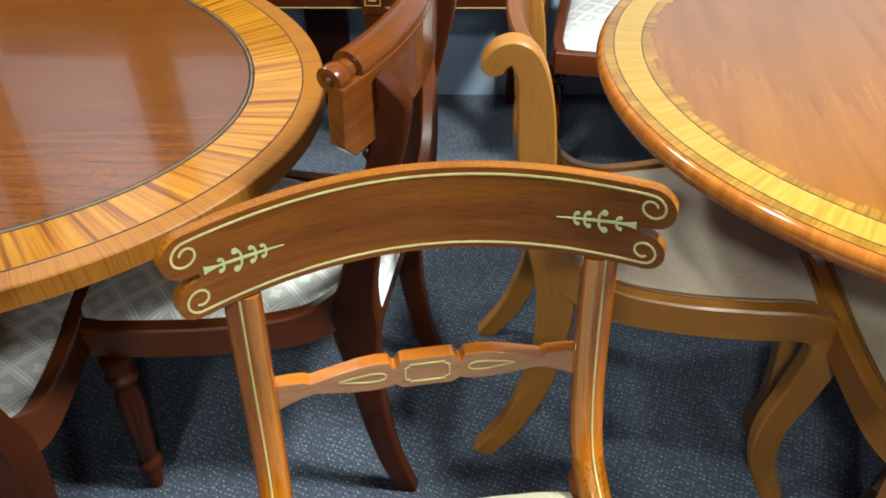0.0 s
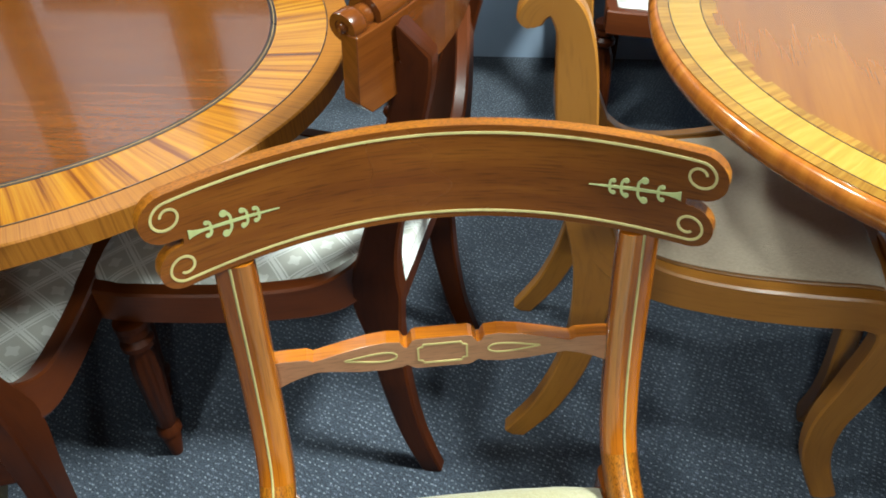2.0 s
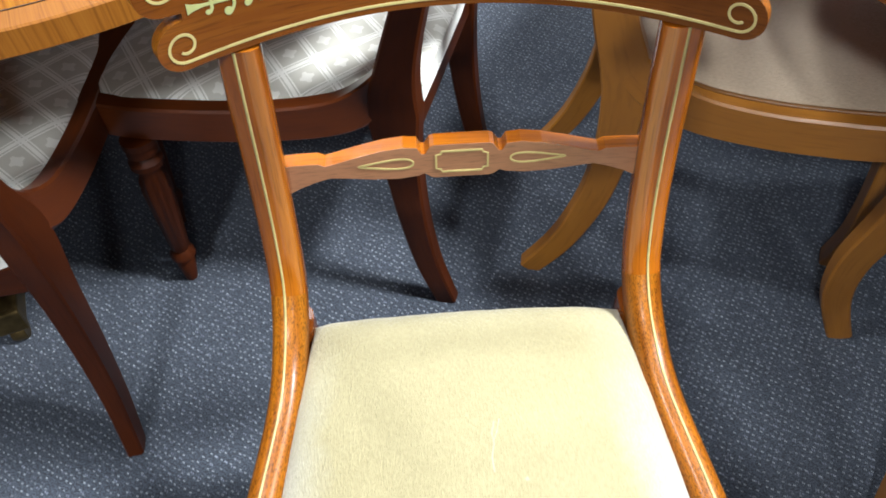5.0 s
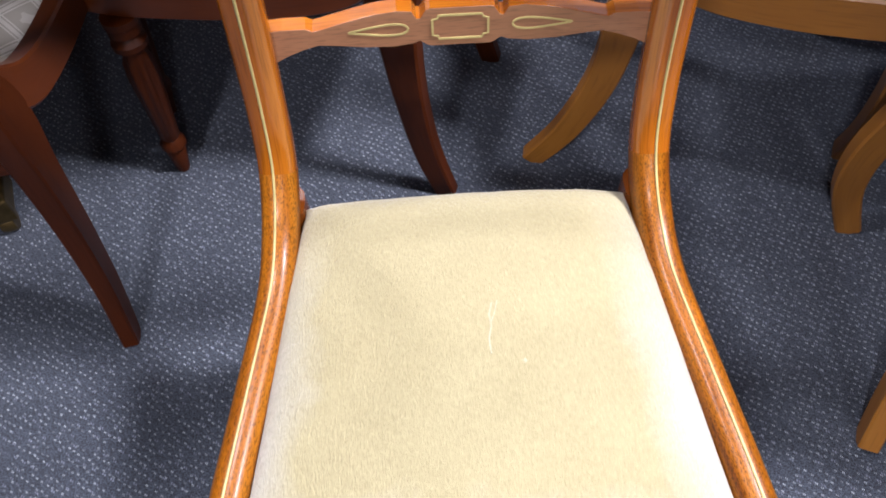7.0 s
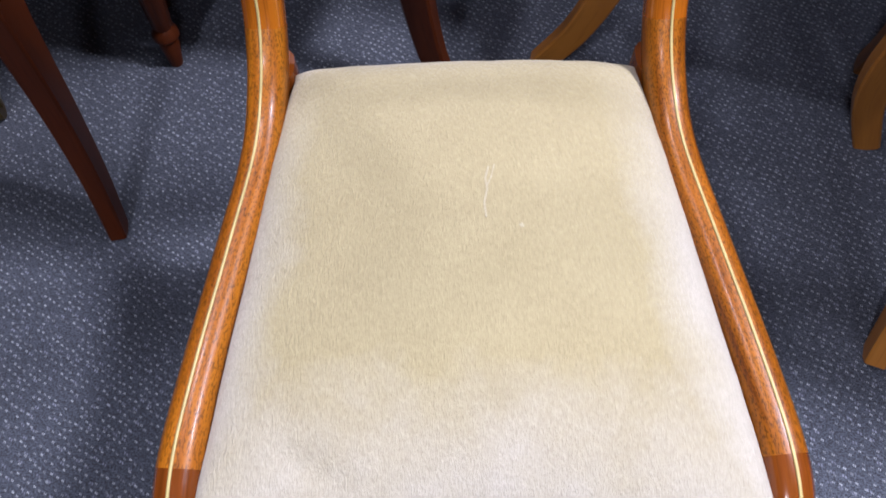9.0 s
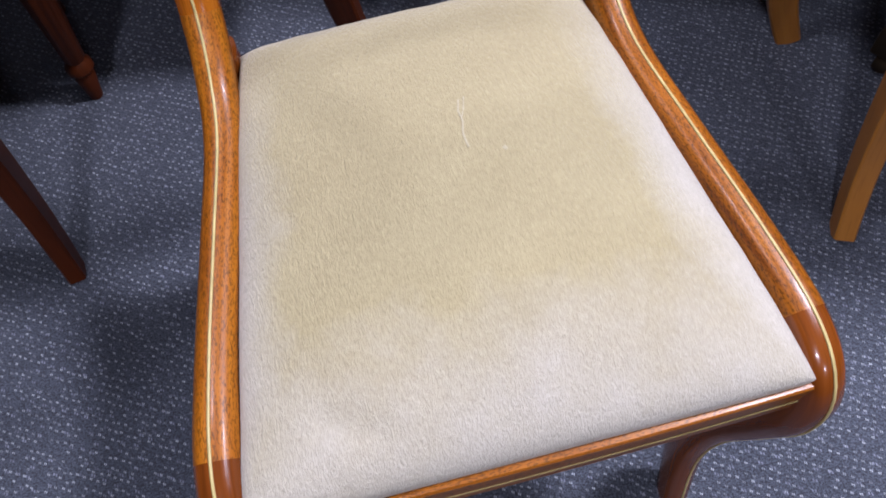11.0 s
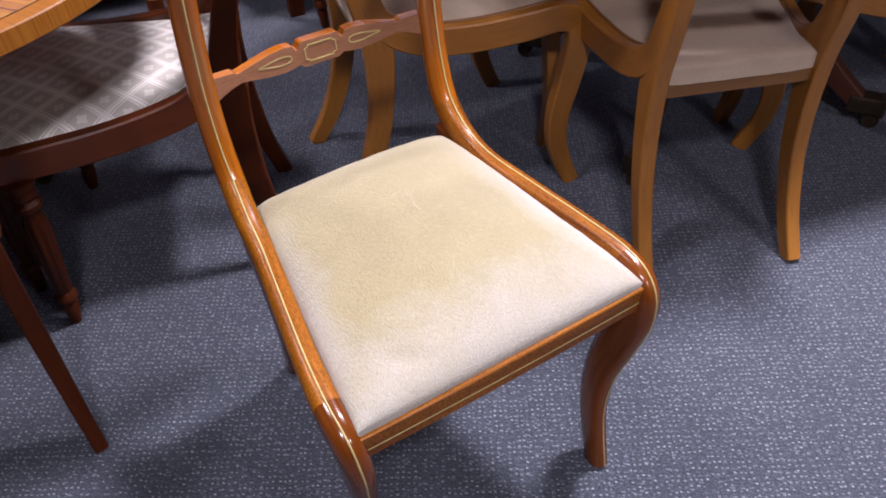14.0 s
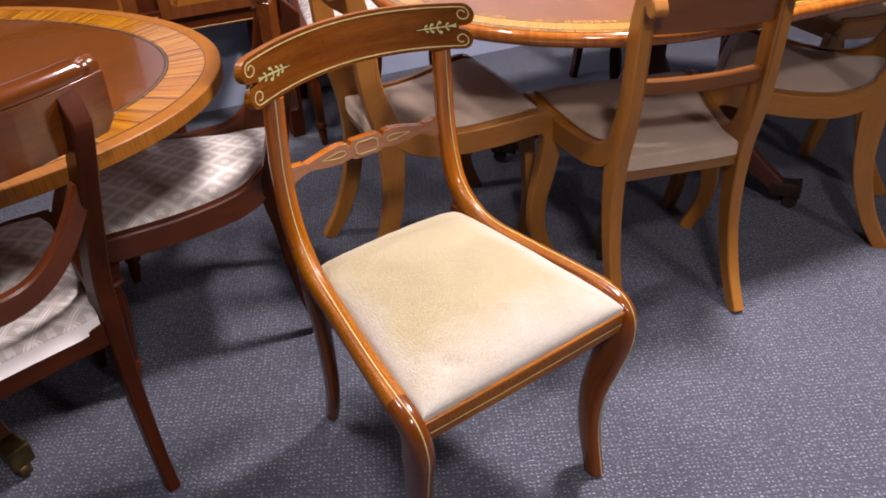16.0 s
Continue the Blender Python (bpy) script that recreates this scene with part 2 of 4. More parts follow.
def plain(name, colour, rough, metal=0.0, vary=0.15, scale=30, coat=0.0):
    mat, nodes, links, bsdf = material(name)
    n = noise_node(nodes, links, mapped(nodes, links, "Object", (1, 1, 1)), scale, 4)
    lo, hi = tuple(c * (1 - vary) for c in colour), tuple(min(c * (1 + vary), 1) for c in colour)
    links.new(ramp(nodes, links, n, ((0.3, lo), (0.7, hi))), bsdf.inputs["Base Color"])
    links.new(ramp(nodes, links, n, ((0.2, (rough * 0.8,) * 3), (0.8, (min(rough * 1.2, 1),) * 3))), bsdf.inputs["Roughness"])
    bsdf.inputs["Metallic"].default_value, bsdf.inputs["Coat Weight"].default_value = metal, coat
    return mat


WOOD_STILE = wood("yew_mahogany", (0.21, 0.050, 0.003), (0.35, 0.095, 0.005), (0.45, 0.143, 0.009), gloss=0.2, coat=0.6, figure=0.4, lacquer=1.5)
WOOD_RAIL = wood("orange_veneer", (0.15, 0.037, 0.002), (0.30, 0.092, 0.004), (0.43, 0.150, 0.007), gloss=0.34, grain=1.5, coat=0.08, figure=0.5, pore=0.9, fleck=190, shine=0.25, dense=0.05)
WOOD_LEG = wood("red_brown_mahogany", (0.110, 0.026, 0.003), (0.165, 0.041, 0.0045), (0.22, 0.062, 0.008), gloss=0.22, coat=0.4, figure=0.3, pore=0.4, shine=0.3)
WOOD_CREST = wood("crest_mahogany", (0.140, 0.036, 0.004), (0.200, 0.058, 0.006), (0.265, 0.090, 0.010), gloss=0.26, coat=0.3, figure=1.0, pore=0.5, fleck=34, dense=0.0)
WOOD_DARK = wood("dark_mahogany", (0.040, 0.0085, 0.0015), (0.064, 0.013, 0.0022), (0.090, 0.020, 0.0035), gloss=0.36, coat=0.03, figure=0.3, pore=0.3, shine=0.18)
# the gloss haze on the cross rail's face, put into its base colour
WOOD_HAZED = wood("hazed_veneer", (0.26, 0.108, 0.050), (0.32, 0.140, 0.068), (0.38, 0.175, 0.088), gloss=0.45, coat=0.2, figure=0.3, pore=0.5, fleck=60)
WOOD_DARK_RED = wood("dark_red_mahogany", (0.098, 0.025, 0.004), (0.138, 0.036, 0.0055), (0.178, 0.051, 0.008), gloss=0.2, coat=0.4, figure=0.3, pore=0.25)
WOOD_RED_BROWN = wood("red_brown_polish", (0.080, 0.017, 0.003), (0.110, 0.024, 0.004), (0.145, 0.034, 0.006), gloss=0.32, coat=0.1, figure=0.3, pore=0.25)
WOOD_BASE = wood("dull_mahogany", (0.05, 0.012, 0.004), (0.075, 0.018, 0.006), (0.10, 0.027, 0.009), gloss=0.5, coat=0.0, figure=0.3, pore=0.3)
WOOD_PALE = wood("satin_birch", (0.31, 0.116, 0.014), (0.36, 0.141, 0.018), (0.40, 0.164, 0.023), gloss=0.38, coat=0.12, figure=0.3, pore=0.28)
# birch with the shade on the back rails' faces darkened into its colour
WOOD_PALE_SHADED = wood("shaded_birch", (0.13, 0.040, 0.007), (0.17, 0.055, 0.009), (0.21, 0.072, 0.012), gloss=0.3, coat=0.2, figure=0.3, pore=0.3)
WOOD_PALE_EDGE = wood("stained_birch", (0.17, 0.070, 0.013), (0.21, 0.088, 0.016), (0.25, 0.11, 0.021), gloss=0.34, coat=0.15, figure=0.25, pore=0.25)
BRASS_LINE = plain("pale_inlay", (0.44, 0.36, 0.14), 0.4, 0.0, 0.15, 60)
GREEN_INLAY = plain("green_tinted_inlay", (0.36, 0.37, 0.15), 0.45, 0.0, 0.15, 60)
BRASS = plain("aged_brass", (0.22, 0.15, 0.06), 0.4, 1.0, 0.3, 40)
DULL_BRASS = plain("blackened_brass", (0.05, 0.035, 0.02), 0.5, 0.6, 0.3, 40)
EBONY = plain("ebony_line", (0.02, 0.012, 0.01), 0.3)
GOLD_LINE = plain("boxwood_line", (0.48, 0.29, 0.10), 0.4)


def carpet_material():
    mat, nodes, links, bsdf = material("blue_grey_loop_carpet")
    uv = mapped(nodes, links, "Object", (1, 1, 1))
    cloud = noise_node(nodes, links, uv, 3.0, 5, 0.6)
    fibre = noise_node(nodes, links, uv, 420, 2, 0.6)
    base = ramp(nodes, links, fibre, ((0.36, (0.0185, 0.023, 0.033)), (0.64, (0.108, 0.127, 0.163))))
    shade = ramp(nodes, links, cloud, ((0.3, (0.82, 0.82, 0.85)), (0.7, (1, 1, 1))))
    base = mix(nodes, links, 1.0, base, shade, "MULTIPLY")
    # light flecks: small paired dashes in slanting rows, each of its own strength
    for spin, scale, keep, tint, strength in ((0.55, (104, 92, 1), 0.22, (0.54, 0.60, 0.64), 0.95), (0.55, (61, 77, 1), 0.45, (0.30, 0.33, 0.42), 0.8)):
        vec = mapped(nodes, links, "Object", scale, (0, 0, spin))
        vor = nodes.new("ShaderNodeTexVoronoi")
        vor.voronoi_dimensions = "2D"
        vor.inputs["Randomness"].default_value = 0.42
        vor.inputs["Scale"].default_value = 1.0
        links.new(vec, vor.inputs["Vector"])
        off = nodes.new("ShaderNodeVectorMath")
        off.operation = "SUBTRACT"
        links.new(vec, off.inputs[0]), links.new(vor.outputs["Position"], off.inputs[1])
        xyz = nodes.new("ShaderNodeSeparateXYZ")
        links.new(off.outputs[0], xyz.inputs[0])
        beside = math_node(nodes, links, "ABSOLUTE", math_node(nodes, links, "SUBTRACT", math_node(nodes, links, "ABSOLUTE", math_node(nodes, links, "MULTIPLY_ADD", xyz.outputs[1], 0.35, xyz.outputs[0])), 0.115))
        reach = math_node(nodes, links, "MAXIMUM", math_node(nodes, links, "DIVIDE", beside, 0.08), math_node(nodes, links, "DIVIDE", math_node(nodes, links, "ABSOLUTE", xyz.outputs[1]), 0.15))
        near = ramp(nodes, links, reach, ((0.55, (1, 1, 1)), (1.0, (0, 0, 0))))
        sep = nodes.new("ShaderNodeSeparateColor")
        links.new(vor.outputs["Color"], sep.inputs[0])
        some = math_node(nodes, links, "GREATER_THAN", sep.outputs[0], keep)
        fac = math_node(nodes, links, "MULTIPLY", math_node(nodes, links, "MULTIPLY", near, some), math_node(nodes, links, "MULTIPLY_ADD", sep.outputs[1], strength * 0.7, strength * 0.3))
        base = mix(nodes, links, fac, base, tint)
    rib_vec = mapped(nodes, links, "Object", (95, 240, 1), (0, 0, 0.785))
    rib = ramp(nodes, links, noise_node(nodes, links, rib_vec, 1.0, 2, 0.5), ((0.38, (0.55, 0.55, 0.58)), (0.62, (1, 1, 1))))
    base = mix(nodes, links, 0.8, base, rib, "MULTIPLY")
    links.new(base, bsdf.inputs["Base Color"])
    bsdf.inputs["Roughness"].default_value = 0.95
    bsdf.inputs["Sheen Weight"].default_value = 0.15
    bump = nodes.new("ShaderNodeBump")
    bump.inputs["Strength"].default_value, bump.inputs["Distance"].default_value = 0.6, 0.003
    links.new(fibre, bump.inputs["Height"])
    links.new(bump.outputs[0], bsdf.inputs["Normal"])
    return mat


def velvet_material(name, deep, pale, sheen=0.5, seed=0.0, rim_sheen=None, reach=(0.2, 0.43)):
    """Short-pile cloth, its pale sheen towards the seat's rim painted into the colour if one is given for it; reach:
    half width and depth of the seat.
    """
    mat, nodes, links, bsdf = material(name)
    tc = nodes.new("ShaderNodeTexCoord")
    uv = tc.outputs["Object"]
    nap = noise_node(nodes, links, uv, 9 + seed, 4, 0.55)
    col = ramp(nodes, links, nap, ((0.3, deep), (0.72, pale)))
    # the pile's pale sheen towards the rim, painted in as colour
    if rim_sheen:
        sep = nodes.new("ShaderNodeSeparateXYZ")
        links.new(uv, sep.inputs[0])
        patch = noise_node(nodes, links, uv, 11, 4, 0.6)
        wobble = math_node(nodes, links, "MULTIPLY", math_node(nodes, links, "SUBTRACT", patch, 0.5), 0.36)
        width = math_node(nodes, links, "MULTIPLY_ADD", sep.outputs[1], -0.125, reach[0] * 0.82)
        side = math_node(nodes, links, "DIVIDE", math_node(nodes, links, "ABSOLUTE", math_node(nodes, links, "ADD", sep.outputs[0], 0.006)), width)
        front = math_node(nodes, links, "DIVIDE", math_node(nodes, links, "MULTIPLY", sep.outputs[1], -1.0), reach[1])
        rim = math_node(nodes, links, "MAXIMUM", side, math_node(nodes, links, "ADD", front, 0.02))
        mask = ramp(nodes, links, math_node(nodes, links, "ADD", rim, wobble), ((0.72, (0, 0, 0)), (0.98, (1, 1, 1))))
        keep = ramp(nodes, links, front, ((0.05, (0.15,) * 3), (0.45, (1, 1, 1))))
        col = mix(nodes, links, math_node(nodes, links, "MULTIPLY", mask, keep), col, rim_sheen)
    pile = noise_node(nodes, links, mapped(nodes, links, "Object", (420, 170, 300)), 1.0, 3, 0.65)
    weave = noise_node(nodes, links, mapped(nodes, links, "Object", (1150, 170, 500)), 1.0, 2, 0.6)
    col = mix(nodes, links, 1.0, col, ramp(nodes, links, pile, ((0.3, (0.87, 0.86, 0.84)), (0.7, (1.03, 1.03, 1.02)))), "MULTIPLY")
    col = mix(nodes, links, 1.0, col, ramp(nodes, links, weave, ((0.3, (0.86, 0.86, 0.84)), (0.7, (1, 1, 1)))), "MULTIPLY")
    links.new(col, bsdf.inputs["Base Color"])
    bsdf.inputs["Roughness"].default_value = 0.85
    bsdf.inputs["Sheen Weight"].default_value, bsdf.inputs["Sheen Roughness"].default_value = sheen, 0.4
    bump = nodes.new("ShaderNodeBump")
    bump.inputs["Strength"].default_value, bump.inputs["Distance"].default_value = 0.7, 0.002
    links.new(math_node(nodes, links, "ADD", weave, pile), bump.inputs["Height"])
    links.new(bump.outputs[0], bsdf.inputs["Normal"])
    return mat


def lattice_material():
    """Ivory damask with a slanting satin trellis and a small motif in each diamond."""
    mat, nodes, links, bsdf = material("ivory_trellis_damask")
    vec = mapped(nodes, links, "UV", (18.0, 18.0, 1), (0, 0, radians(45)))
    sep = nodes.new("ShaderNodeSeparateXYZ")
    links.new(vec, sep.inputs[0])
    lines = []
    for axis in (0, 1):
        f = math_node(nodes, links, "FRACT", sep.outputs[axis])
        d = math_node(nodes, links, "ABSOLUTE", math_node(nodes, links, "SUBTRACT", f, 0.5))
        outer = math_node(nodes, links, "GREATER_THAN", d, 0.37)
        gap = math_node(nodes, links, "LESS_THAN", math_node(nodes, links, "ABSOLUTE", math_node(nodes, links, "SUBTRACT", d, 0.43)), 0.018)
        lines.append((math_node(nodes, links, "SUBTRACT", outer, gap), d))
    band = math_node(nodes, links, "MAXIMUM", lines[0][0], lines[1][0])
    cross = math_node(nodes, links, "MULTIPLY", lines[0][1], lines[1][1])
    reach = math_node(nodes, links, "MAXIMUM", lines[0][1], lines[1][1])
    motif = math_node(nodes, links, "MULTIPLY", math_node(nodes, links, "LESS_THAN", cross, 0.009), math_node(nodes, links, "LESS_THAN", reach, 0.2))
    fac = math_node(nodes, links, "MAXIMUM", band, math_node(nodes, links, "MULTIPLY", motif, 0.6))
    mottled = noise_node(nodes, links, mapped(nodes, links, "UV", (1, 1, 1)), 14, 4)
    ground = ramp(nodes, links, mottled, ((0.3, (0.50, 0.475, 0.41)), (0.7, (0.56, 0.535, 0.465))))
    satin = ramp(nodes, links, mottled, ((0.3, (0.79, 0.77, 0.71)), (0.7, (0.84, 0.82, 0.76))))
    links.new(mix(nodes, links, fac, ground, satin), bsdf.inputs["Base Color"])
    links.new(ramp(nodes, links, fac, ((0.0, (0.62,) * 3), (1.0, (0.38,) * 3))), bsdf.inputs["Roughness"])
    bsdf.inputs["Sheen Weight"].default_value = 0.3
    return mat


CARPET = carpet_material()
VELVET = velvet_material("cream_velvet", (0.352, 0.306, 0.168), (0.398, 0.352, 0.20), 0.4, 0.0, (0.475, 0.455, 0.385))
VELVET_PALE = velvet_material("scratched_velvet", (0.43, 0.39, 0.265), (0.48, 0.44, 0.31), 0.25)
BEIGE = velvet_material("beige_suede", (0.495, 0.385, 0.278), (0.58, 0.465, 0.348), 0.2, 2)
DAMASK = lattice_material()


def band_material(name, stripe, deep, mid, pale, gloss=0.16, pieces=0.0, joint=0.7, crisp=0.0, coat=0.5, shine=0.5):
    """Crossbanded veneer: the grain runs across the band; pieces: the length of one slip of veneer."""
    mat, nodes, links, bsdf = material(name)
    tc, sep = nodes.new("ShaderNodeTexCoord"), nodes.new("ShaderNodeSeparateXYZ")
    links.new(tc.outputs["UV"], sep.inputs[0])
    bend = noise_node(nodes, links, tc.outputs["UV"], 14, 3)
    along = math_node(nodes, links, "ADD", sep.outputs[0], math_node(nodes, links, "MULTIPLY", bend, 0.012 * (1 - 0.7 * crisp)))
    slant = math_node(nodes, links, "ADD", along, math_node(nodes, links, "MULTIPLY", sep.outputs[1], 0.15))
    comb = nodes.new("ShaderNodeCombineXYZ")
    links.new(math_node(nodes, links, "MULTIPLY", slant, stripe), comb.inputs[0])
    links.new(math_node(nodes, links, "MULTIPLY", sep.outputs[1], stripe * 0.06 * (1 - 0.6 * crisp)), comb.inputs[1])
    fig = noise_node(nodes, links, comb.outputs[0], 1.0, 4, 0.62, 0.2)
    col = ramp(nodes, links, fig, ((0.32 + 0.05 * crisp, deep), (0.5 - 0.02 * crisp, mid), (0.68 - 0.06 * crisp, pale)))
    if pieces:
        cell = math_node(nodes, links, "FLOOR", math_node(nodes, links, "DIVIDE", sep.outputs[0], pieces))
        wn = nodes.new("ShaderNodeTexWhiteNoise")
        wn.noise_dimensions = "1D"
        links.new(cell, wn.inputs["W"])
        shade = ramp(nodes, links, wn.outputs["Value"], ((0.0, (joint, joint * 0.93, joint * 0.85)), (1.0, (1, 1, 1))))
        col = mix(nodes, links, 1.0, col, shade, "MULTIPLY")
    links.new(col, bsdf.inputs["Base Color"])
    cloud = noise_node(nodes, links, tc.outputs["Object"], 5, 4)
    links.new(ramp(nodes, links, cloud, ((0.2, (gloss * 0.8,) * 3), (0.8, (gloss * 1.3,) * 3))), bsdf.inputs["Roughness"])
    bsdf.inputs["Coat Weight"].default_value, bsdf.inputs["Coat Roughness"].default_value = coat, gloss * 0.5
    bsdf.inputs["Specular IOR Level"].default_value = shine
    return mat


KINGWOOD = band_material("striped_kingwood_band", 74, (0.165, 0.046, 0.003), (0.35, 0.130, 0.006), (0.45, 0.205, 0.010), pieces=0.085, joint=0.84, crisp=1.0)
SATIN_BAND = band_material("satinwood_band", 130, (0.29, 0.158, 0.019), (0.35, 0.200, 0.027), (0.40, 0.238, 0.042), pieces=0.12, joint=0.88)
CHECK_BAND = band_material("chequered_crossband", 160, (0.21, 0.085, 0.009), (0.30, 0.145, 0.017), (0.37, 0.20, 0.030), pieces=0.026, joint=0.62)
RIM_WOOD = band_material("mahogany_rim", 420, (0.165, 0.053, 0.005), (0.26, 0.092, 0.009), (0.30, 0.114, 0.013), gloss=0.42, coat=0.0, shine=0.25)
RIM_RED = band_material("red_mahogany_rim", 60, (0.24, 0.07, 0.010), (0.33, 0.10, 0.014), (0.40, 0.14, 0.02))
TOP_BROWN = wood("brown_mahogany_top", (0.120, 0.035, 0.006), (0.160, 0.048, 0.007), (0.195, 0.062, 0.009), gloss=0.13, coat=0.75, lacquer=1.5, kind="Object", grain=2.2, spin=(0, 0, radians(-18)), figure=0.3, pore=0.7, fleck=34, dense=0.03)
TOP_ORANGE = wood("orange_mahogany_top", (0.165, 0.054, 0.007), (0.205, 0.072, 0.0095), (0.245, 0.092, 0.013), gloss=0.13, coat=0.8, lacquer=1.5, kind="Object", grain=0.6, spin=(0, 0, radians(95)), figure=0.35, pore=0.10)
WALL = plain("blue_grey_wall_paint", (0.36, 0.43, 0.55), 0.55, 0.0, 0.06, 4)
CEIL = plain("grey_ceiling_tile", (0.14, 0.14, 0.137), 0.8, 0.0, 0.05, 60)
WALL_FAR = plain("brown_panelled_wall", (0.09, 0.055, 0.038), 0.5, 0.0, 0.2, 3)


def glow(name, colour, strength):
    mat, nodes, links, bsdf = material(name)
    bsdf.inputs["Base Color"].default_value = (0.8, 0.8, 0.8, 1)
    bsdf.inputs["Emission Color"].default_value = (*colour, 1)
    bsdf.inputs["Emission Strength"].default_value = strength
    return mat


DIFFUSER = glow("light_panel_diffuser", (1.0, 1.0, 1.03), 20.0)

# ---- the room ----
WALL_TURN, WALL_AT = radians(-10.5), V((0.42, 1.872, 0))


def structure(name, bm, mat, label, category):
    return tagged(part(name, bm, mat, None), label, category, kind="structure")


bm = bmesh.new()
box(bm, (12, 12, 0.1), (0.8, -1.2, -0.05), 0)
structure("floor", bm, CARPET, "dark blue-grey flecked loop carpet floor", "floor")
bm = bmesh.new()
box(bm, (12, 12, 0.1), (0.8, -1.2, CEILING + 0.05), 0)
structure("ceiling", bm, CEIL, "dim grey flat shop ceiling", "ceiling")
turn = Matrix.Translation(WALL_AT) @ Matrix.Rotation(WALL_TURN, 4, "Z")
bm = bmesh.new()
box(bm, (11, 0.12, CEILING), (0.5, 0.06, CEILING / 2), 0, turn)
structure("wall_north", bm, WALL, "blue-grey painted shop wall", "wall")
for along in (-1.715, -1.105, -0.495):
    bm = bmesh.new()
    box(bm, (0.135, 0.03, CEILING - 0.004), (along, -0.016, CEILING / 2), 0.003, turn)
    structure("trim", bm, WOOD_DARK, "dark mahogany upright board on the wall", "wall trim")
bm = bmesh.new()
box(bm, (0.12, 11, CEILING), (-4.2, -5.4, CEILING / 2), 0, turn)
structure("wall_west", bm, WALL_FAR, "dark brown shop wall", "wall")
bm = bmesh.new()
box(bm, (0.12, 11, CEILING), (5.6, -5.4, CEILING / 2), 0, turn)
structure("wall_east", bm, WALL_FAR, "dark brown shop wall", "wall")
bm = bmesh.new()
box(bm, (10, 0.12, CEILING), (0.7, -7.0, CEILING / 2), 0, turn)
structure("wall_south", bm, WALL_FAR, "dark brown shop wall", "wall")

for x, y, r, watts in LAMPS:
    fixture = thing("ceiling_light", "round white downlight assumed in the unseen ceiling", "ceiling light", "recessed downlights", pose(x, y, CEILING))
    part("frame", lathe(bmesh.new(), [(r, 0.0), (r + 0.002, -0.012), (r + 0.02, -0.014), (r + 0.024, -0.004), (r + 0.024, 0.0)], n=32), CEIL, fixture)
    part("diffuser", lathe(bmesh.new(), [(r * 0.2, -0.009), (r, -0.009), (r, -0.004), (r * 0.2, -0.004)], n=32), DIFFUSER, fixture)
    bulb = bpy.data.lights.new("downlight", "AREA")
    bulb.shape, bulb.size, bulb.energy, bulb.color, bulb.spread = "DISK", 2 * r, watts, (1.0, 0.99, 1.0), radians(150)
    new("downlight", bulb).matrix_basis = pose(x, y, CEILING - 0.016)


# ---- the inlaid chair in the middle ----
def crest_place(lean, a, b, z):
    def place(u, v, w):
        slope = -2 * b * u
        n = V((slope, -1, 0)).normalized()
        return V((u, a - b * u * u + lean * v, z + v)) + n * w + V((0, 0, lean * w * 0.6))
    return place


def spiral(cx, cy, r, start, turns, sign, n=44):
    out = []
    for i in range(n + 1):
        t = i / n
        ang = start + sign * turns * 2 * math.pi * t
        rad = r * (1 - 0.62 * t ** 1.2)
        out.append((cx + rad * math.cos(ang), cy + rad * math.sin(ang)))
    return out


def lobe(cx, cy, r, a0, a1, n=12):
    return [(cx + r * math.cos(lerp(a0, a1, i / n)), cy + r * math.sin(lerp(a0, a1, i / n))) for i in range(n + 1)]


def crest_outline(half, up, down):
    """The crest's outline: straight top and foot, two round lobes with a notch between them at each end."""
    r1, r2 = 0.0200, 0.01825
    right = lobe(half - 0.007 - r2, -down + r2, r2, -math.pi / 2, math.pi * 0.45) + [(half - 0.0265, -0.0085), (half - 0.0285, -0.0075), (half - 0.0285, -0.003)] + \
        lobe(half - r1, up - r1, r1, -math.pi * 0.5, math.pi / 2)
    left = [(-u, v) for u, v in reversed(right)]
    top = [(lerp(half - r1, r1 - half, i / 24), up) for i in range(1, 24)]
    low = [(lerp(r2 + 0.007 - half, half - 0.007 - r2, i / 24), -down) for i in range(1, 24)]
    pts = right + top + left + low
    return [(u, v + 0.010 * (1 - (u / half) ** 2)) for u, v in pts]


